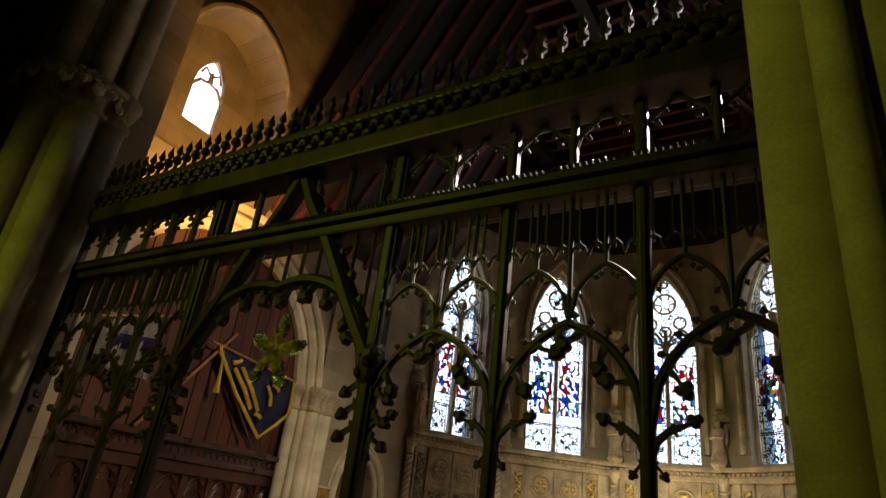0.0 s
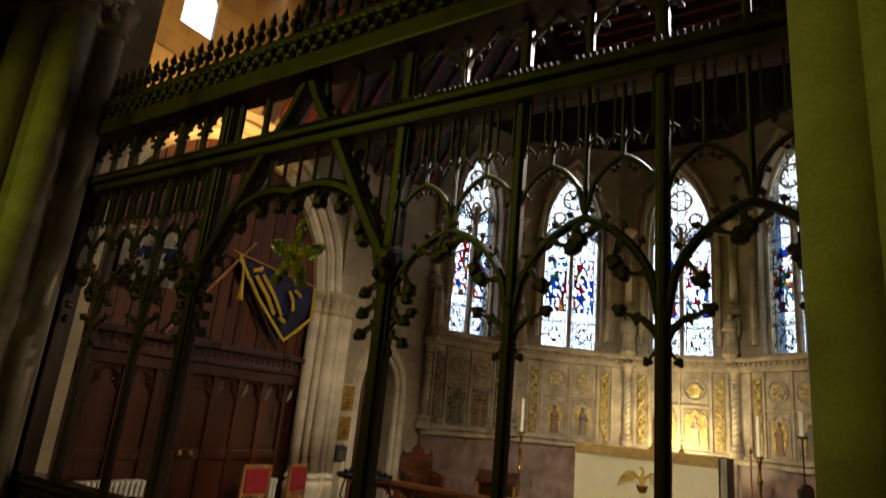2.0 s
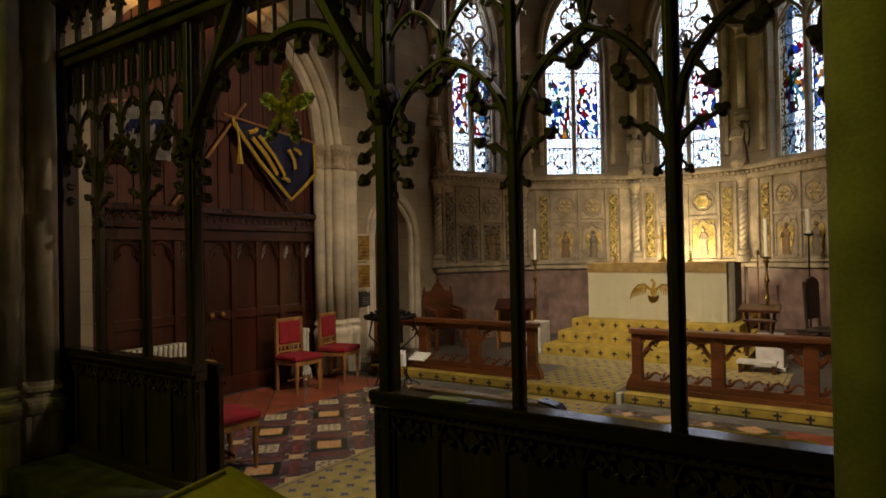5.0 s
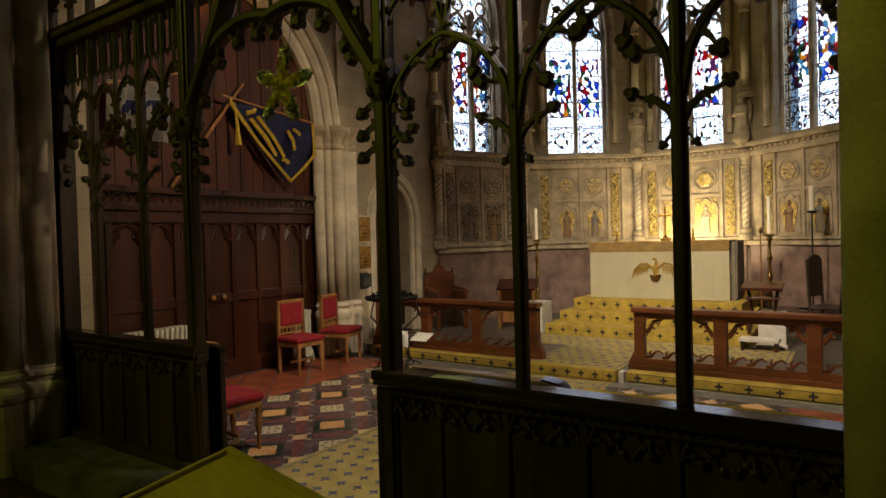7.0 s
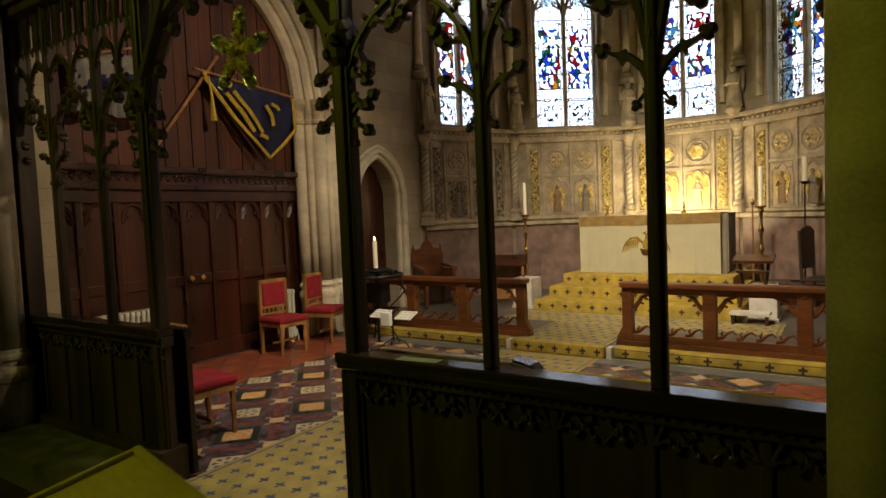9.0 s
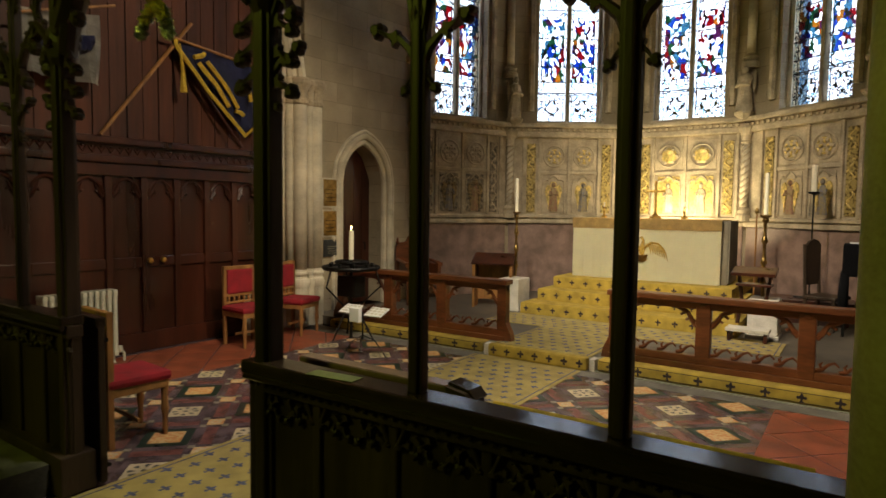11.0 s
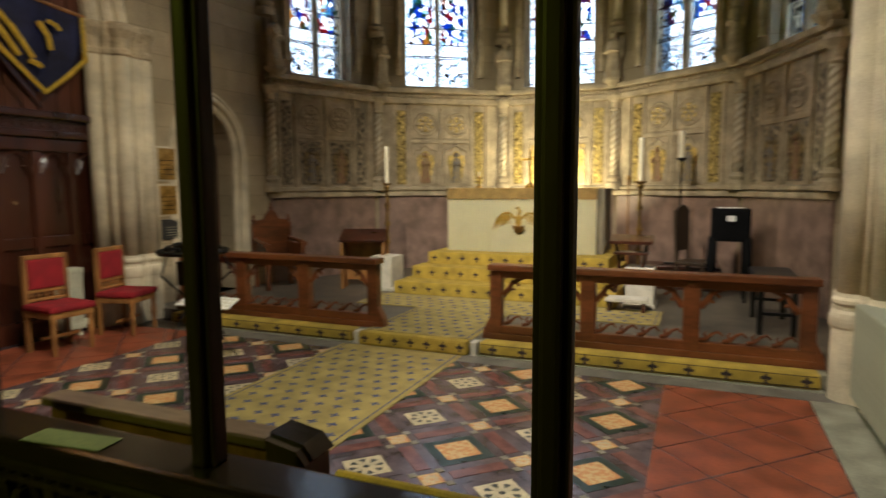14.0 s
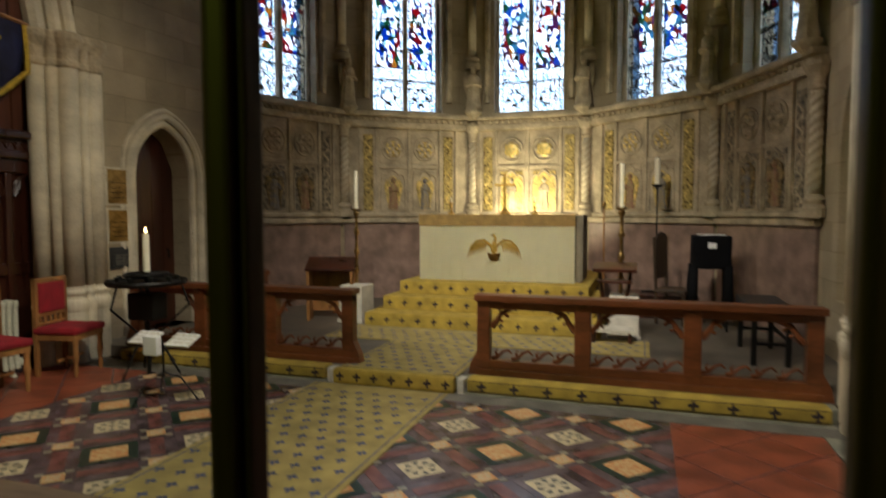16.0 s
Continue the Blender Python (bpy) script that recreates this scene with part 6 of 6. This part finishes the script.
part("stretcher", box(-0.44, 0.44, -0.165, -0.14, 0.24, 0.27), IRON, bk)

# ---- organ beyond the south arch ----
og = thing("organ_console", pose(2.55, 6.2, 0, 0, 0, 90), "dark wooden organ console beyond the arch", "organ")
part("case", box(-1.2, 1.2, -0.25, 0.5, 0, 1.15, 0.02), IRON, og)
part("hood", box(-1.2, 1.2, 0.05, 0.5, 1.15, 1.6, 0.02), IRON, og)
part("keyboard", box(-0.6, 0.6, -0.2, 0.04, 1.152, 1.18, 0.004), WAX, og, "ivory keyboard")
for k in range(12):
    part("stop_knob", lathe([(0.014, 0), (0.02, 0.02), (0.016, 0.03)], seg=8), WAX, og).matrix_basis = pose(-0.9 + 0.05 * (k % 6), 0.05, 1.3 + 0.1 * (k // 6), 90)

cb = thing("black_cabinet", pose(1.76, 5.45, 0), "black wooden cabinet with shelves behind the grey radiator", "cabinet")
part("body", box(-0.07, 0.09, -0.72, 0.72, 0, 1.5, 0.01), IRON, cb)
part("top", box(-0.085, 0.095, -0.74, 0.74, 1.5, 1.54, 0.008), IRON, cb)
for z in (1.0, 1.16, 1.32):
    part("shelf_edge", box(-0.085, -0.07, -0.7, 0.7, z, z + 0.02, 0.003), OAKTOP, cb)

# ---- choir stall behind the screen ----
cs = thing("choir_stall", pose(-0.86, 3.06, 0.015), "brown oak choir stall backing on to the screen", "pew")
part("back_board", box(-0.4, 0.4, -0.012, 0.015, 0.3, 0.99, 0.004), CHAIRWOOD, cs)
# glossy highlight of the capping is painted in as pale wood
part("back_cap", box(-0.4, 0.39, -0.04, 0.035, 0.99, 1.02, 0.008), GLINTOAK, cs, "wooden capping with its highlight put into a pale colour")
part("end_panel", prism([(0.39, 0.0), (0.5, 0.0), (0.5, 0.97), (0.475, 1.0), (0.39, 1.015)], -0.04, 0.06), OAK, cs, "dark oak bench end")
part("end_cap", prism([(0.388, 1.016), (0.476, 1.001), (0.503, 0.972), (0.51, 0.98), (0.48, 1.012), (0.388, 1.028)], -0.02, 0.065), OAKTOP, cs, "worn varnished edge of the bench end")
part("seat", box(-0.4, 0.39, 0.02, 0.4, 0.4, 0.44, 0.01), CHAIRWOOD, cs)
for x in (-0.38, 0.3):
    part("leg", box(x, x + 0.05, 0.32, 0.38, 0, 0.4), CHAIRWOOD, cs)
# oak edge behind the ledge; the light on it is painted as yellow
lp = thing("ledge_strip", pose(0.3, 2.908, 1.025), "oak beading along the back of the ledge, its lit edge painted yellow", "trim")
part("beading", tube([(-0.5, 0, 0.018), (0.42, 0, 0.018)], 0.014, 8), YELLOW, lp)
part("bracket", box(-0.5, 0.42, -0.008, 0.008, -0.1, 0.01), CHAIRWOOD, lp)
lf2 = thing("leaflet", pose(-0.84, 2.81, 1.056, 0, 0, 6), "pale green paper leaflet lying on the oak ledge", "leaflet")
part("sheet", box(-0.11, 0.11, -0.035, 0.035, 0, 0.002), mat("pale_green_paper", (0.22, 0.26, 0.08), 0.7, bump=0.02), lf2)

# ---- lectern in the nave ----
lc = thing("nave_lectern", pose(-0.545, 1.312, 0), "pale varnished oak lectern with a sloping book board", "lectern")
ang = pose(0, 0, 1.18, 12, 0, -13)
part("book_board", box(0.0, 0.62, -0.5, 0.0, 0.0, 0.022, 0.006), LECTERN, lc).matrix_basis = ang
part("lip", box(-0.008, 0.62, -0.012, 0.008, 0.0, 0.035, 0.005), LECTERN, lc).matrix_basis = ang
part("side_lip", box(-0.012, 0.006, -0.5, 0.0, 0.0, 0.033, 0.005), LECTERN, lc).matrix_basis = ang
part("column", box(0.22, 0.32, -0.3, -0.2, 0.06, 1.145, 0.012), LECTERN, lc)
part("foot", box(0.1, 0.44, -0.42, -0.08, -0.02, 0.06, 0.012), LECTERN, lc)

# ---- floor tiles ----
U, PITCH = math.sqrt(0.5), 0.583
OX, OY = -1.285, 5.71


def square(s, z0, z1):
    return slab([(-s / 2, -s / 2), (s / 2, -s / 2), (s / 2, s / 2), (-s / 2, s / 2)], z0, z1)


FLOOR = bpy.data.objects["floor"]
star_bm = square(0.235, -0.012, 0.0015)
orange_bm = square(0.225, -0.012, 0.0015)
green_bm = square(0.345, -0.012, 0.0004)
grey_bm = square(0.335, -0.012, 0.0004)
band_bm = slab([(-0.17, -0.045), (0.17, -0.045), (0.17, 0.045), (-0.17, 0.045)], -0.012, 0.0008)
flower_bm = square(0.125, -0.012, 0.0015)
inlay = bmesh.new()
for k in range(8):
    t = k * math.pi / 4
    c, s = math.cos(t), math.sin(t)
    inlay.faces.new([inlay.verts.new((c * a - s * b, s * a + c * b, 0.002)) for a, b in ((0.05, 0), (0.092, -0.022), (0.105, 0.0), (0.092, 0.022))])
inlay_disc = [inlay.verts.new((0.02 * math.cos(k * math.pi / 4), 0.02 * math.sin(k * math.pi / 4), 0.002)) for k in range(8)]
inlay.faces.new(inlay_disc)
petal = bmesh.new()
for k in range(8):
    t = k * math.pi / 4
    c, s = math.cos(t), math.sin(t)
    petal.faces.new([petal.verts.new((c * a - s * b, s * a + c * b, 0.0021)) for a, b in ((0.012, 0), (0.035, -0.013), (0.054, 0.0), (0.035, 0.013))])
corner = square(0.046, -0.012, 0.0018)
protos = {}


def lay(name, bm_key, bm, material, x, y, turn=45):
    if bm_key not in protos:
        protos[bm_key] = part(name, bm, material, FLOOR)
        protos[bm_key].matrix_basis = pose(x, y, 0, 0, 0, turn)
    else:
        again(name, protos[bm_key], pose(x, y, 0, 0, 0, turn), FLOOR)


def in_field(x, y):
    return ((-4.7 < x < -2.8) or (-1.72 < x < 0.23)) and 3.1 < y < 7.1


for i in range(-14, 15):
    for j in range(-14, 15):
        x, y = OX + (i - j) * PITCH * U, OY + (i + j) * PITCH * U
        if in_field(x, y):
            if (i + j) % 2 == 0:
                lay("tile", "grey", grey_bm, SLATE, x, y), lay("star_tile", "star", star_bm, CREAM, x, y), lay("star_inlay", "inlay", inlay, INK, x, y, 0)
            else:
                lay("green_tile", "green", green_bm, DARKGREEN, x, y), lay("orange_tile", "orange", orange_bm, ORANGE, x, y)
        for di, dj, turn in ((0.5, 0, -45), (0, 0.5, 45)):
            bx, by = OX + (i + di - j - dj) * PITCH * U, OY + (i + di + j + dj) * PITCH * U
            if in_field(bx, by):
                lay("band_tile", "band", band_bm, BAND, bx, by, turn)
        fx, fy = OX + (i - j) * PITCH * U, OY + (i + j + 1) * PITCH * U
        if in_field(fx, fy):
            lay("flower_tile", "flower", flower_bm, ORANGE, fx, fy), lay("flower_petals", "petal", petal, CREAM, fx, fy, 0)
            for k in range(4):
                t = k * math.pi / 2
                lay("corner_tile", "corner", corner, BUFFGREY, fx + 0.115 * math.cos(t), fy + 0.115 * math.sin(t))
# red quarry margins, laid diagonally
QP = 0.42


def clip(poly, x0, x1, y0, y1):
    """The part of a polygon that lies in a rectangle."""
    for ax, lim, sign in ((0, x0, 1), (0, x1, -1), (1, y0, 1), (1, y1, -1)):
        out = []
        for a, b in zip(poly, poly[1:] + poly[:1]):
            ia, ib = (a[ax] - lim) * sign >= 0, (b[ax] - lim) * sign >= 0
            if ia:
                out.append(a)
            if ia != ib:
                f = (lim - a[ax]) / (b[ax] - a[ax])
                out.append((a[0] + f * (b[0] - a[0]), a[1] + f * (b[1] - a[1])))
        poly = out
        if len(poly) < 3:
            return []
    return poly


for x0, x1 in ((0.235, 1.26), (-5.98, -4.72)):
    for i in range(-30, 30):
        for j in range(-30, 30):
            x, y = 0.567 + (i - j) * QP * U, 5.193 + (i + j) * QP * U
            if x0 - 0.3 < x < x1 + 0.3 and 2.8 < y < 7.55:
                g = 0.01
                pts = [(x, y - QP * U + g), (x + QP * U - g, y), (x, y + QP * U - g), (x - QP * U + g, y)]
                cl = clip(pts, x0, x1, 3.0, 7.08)
                if len(cl) == 4 and all(p in pts for p in cl):
                    lay("quarry_tile", "quarry", slab([(a - x, b - y) for a, b in pts], -0.01, 0.001), QUARRY, x, y, 0)
                elif len(cl) > 2:
                    part("cut_quarry_tile", slab(cl, -0.01, 0.001), QUARRY, FLOOR)
structure("floor_margin", slab([(1.27, 3.0), (2.0, 3.0), (2.0, 7.09), (1.27, 7.09)], -0.02, 0.001), KERB, "grey stone floor margin along the wall")
structure("floor_border", slab([(-5.98, 7.095), (2.0, 7.095), (2.0, 7.41), (-5.98, 7.41)], -0.02, 0.0012), BORDER, "grey stone floor border before the kneelers")
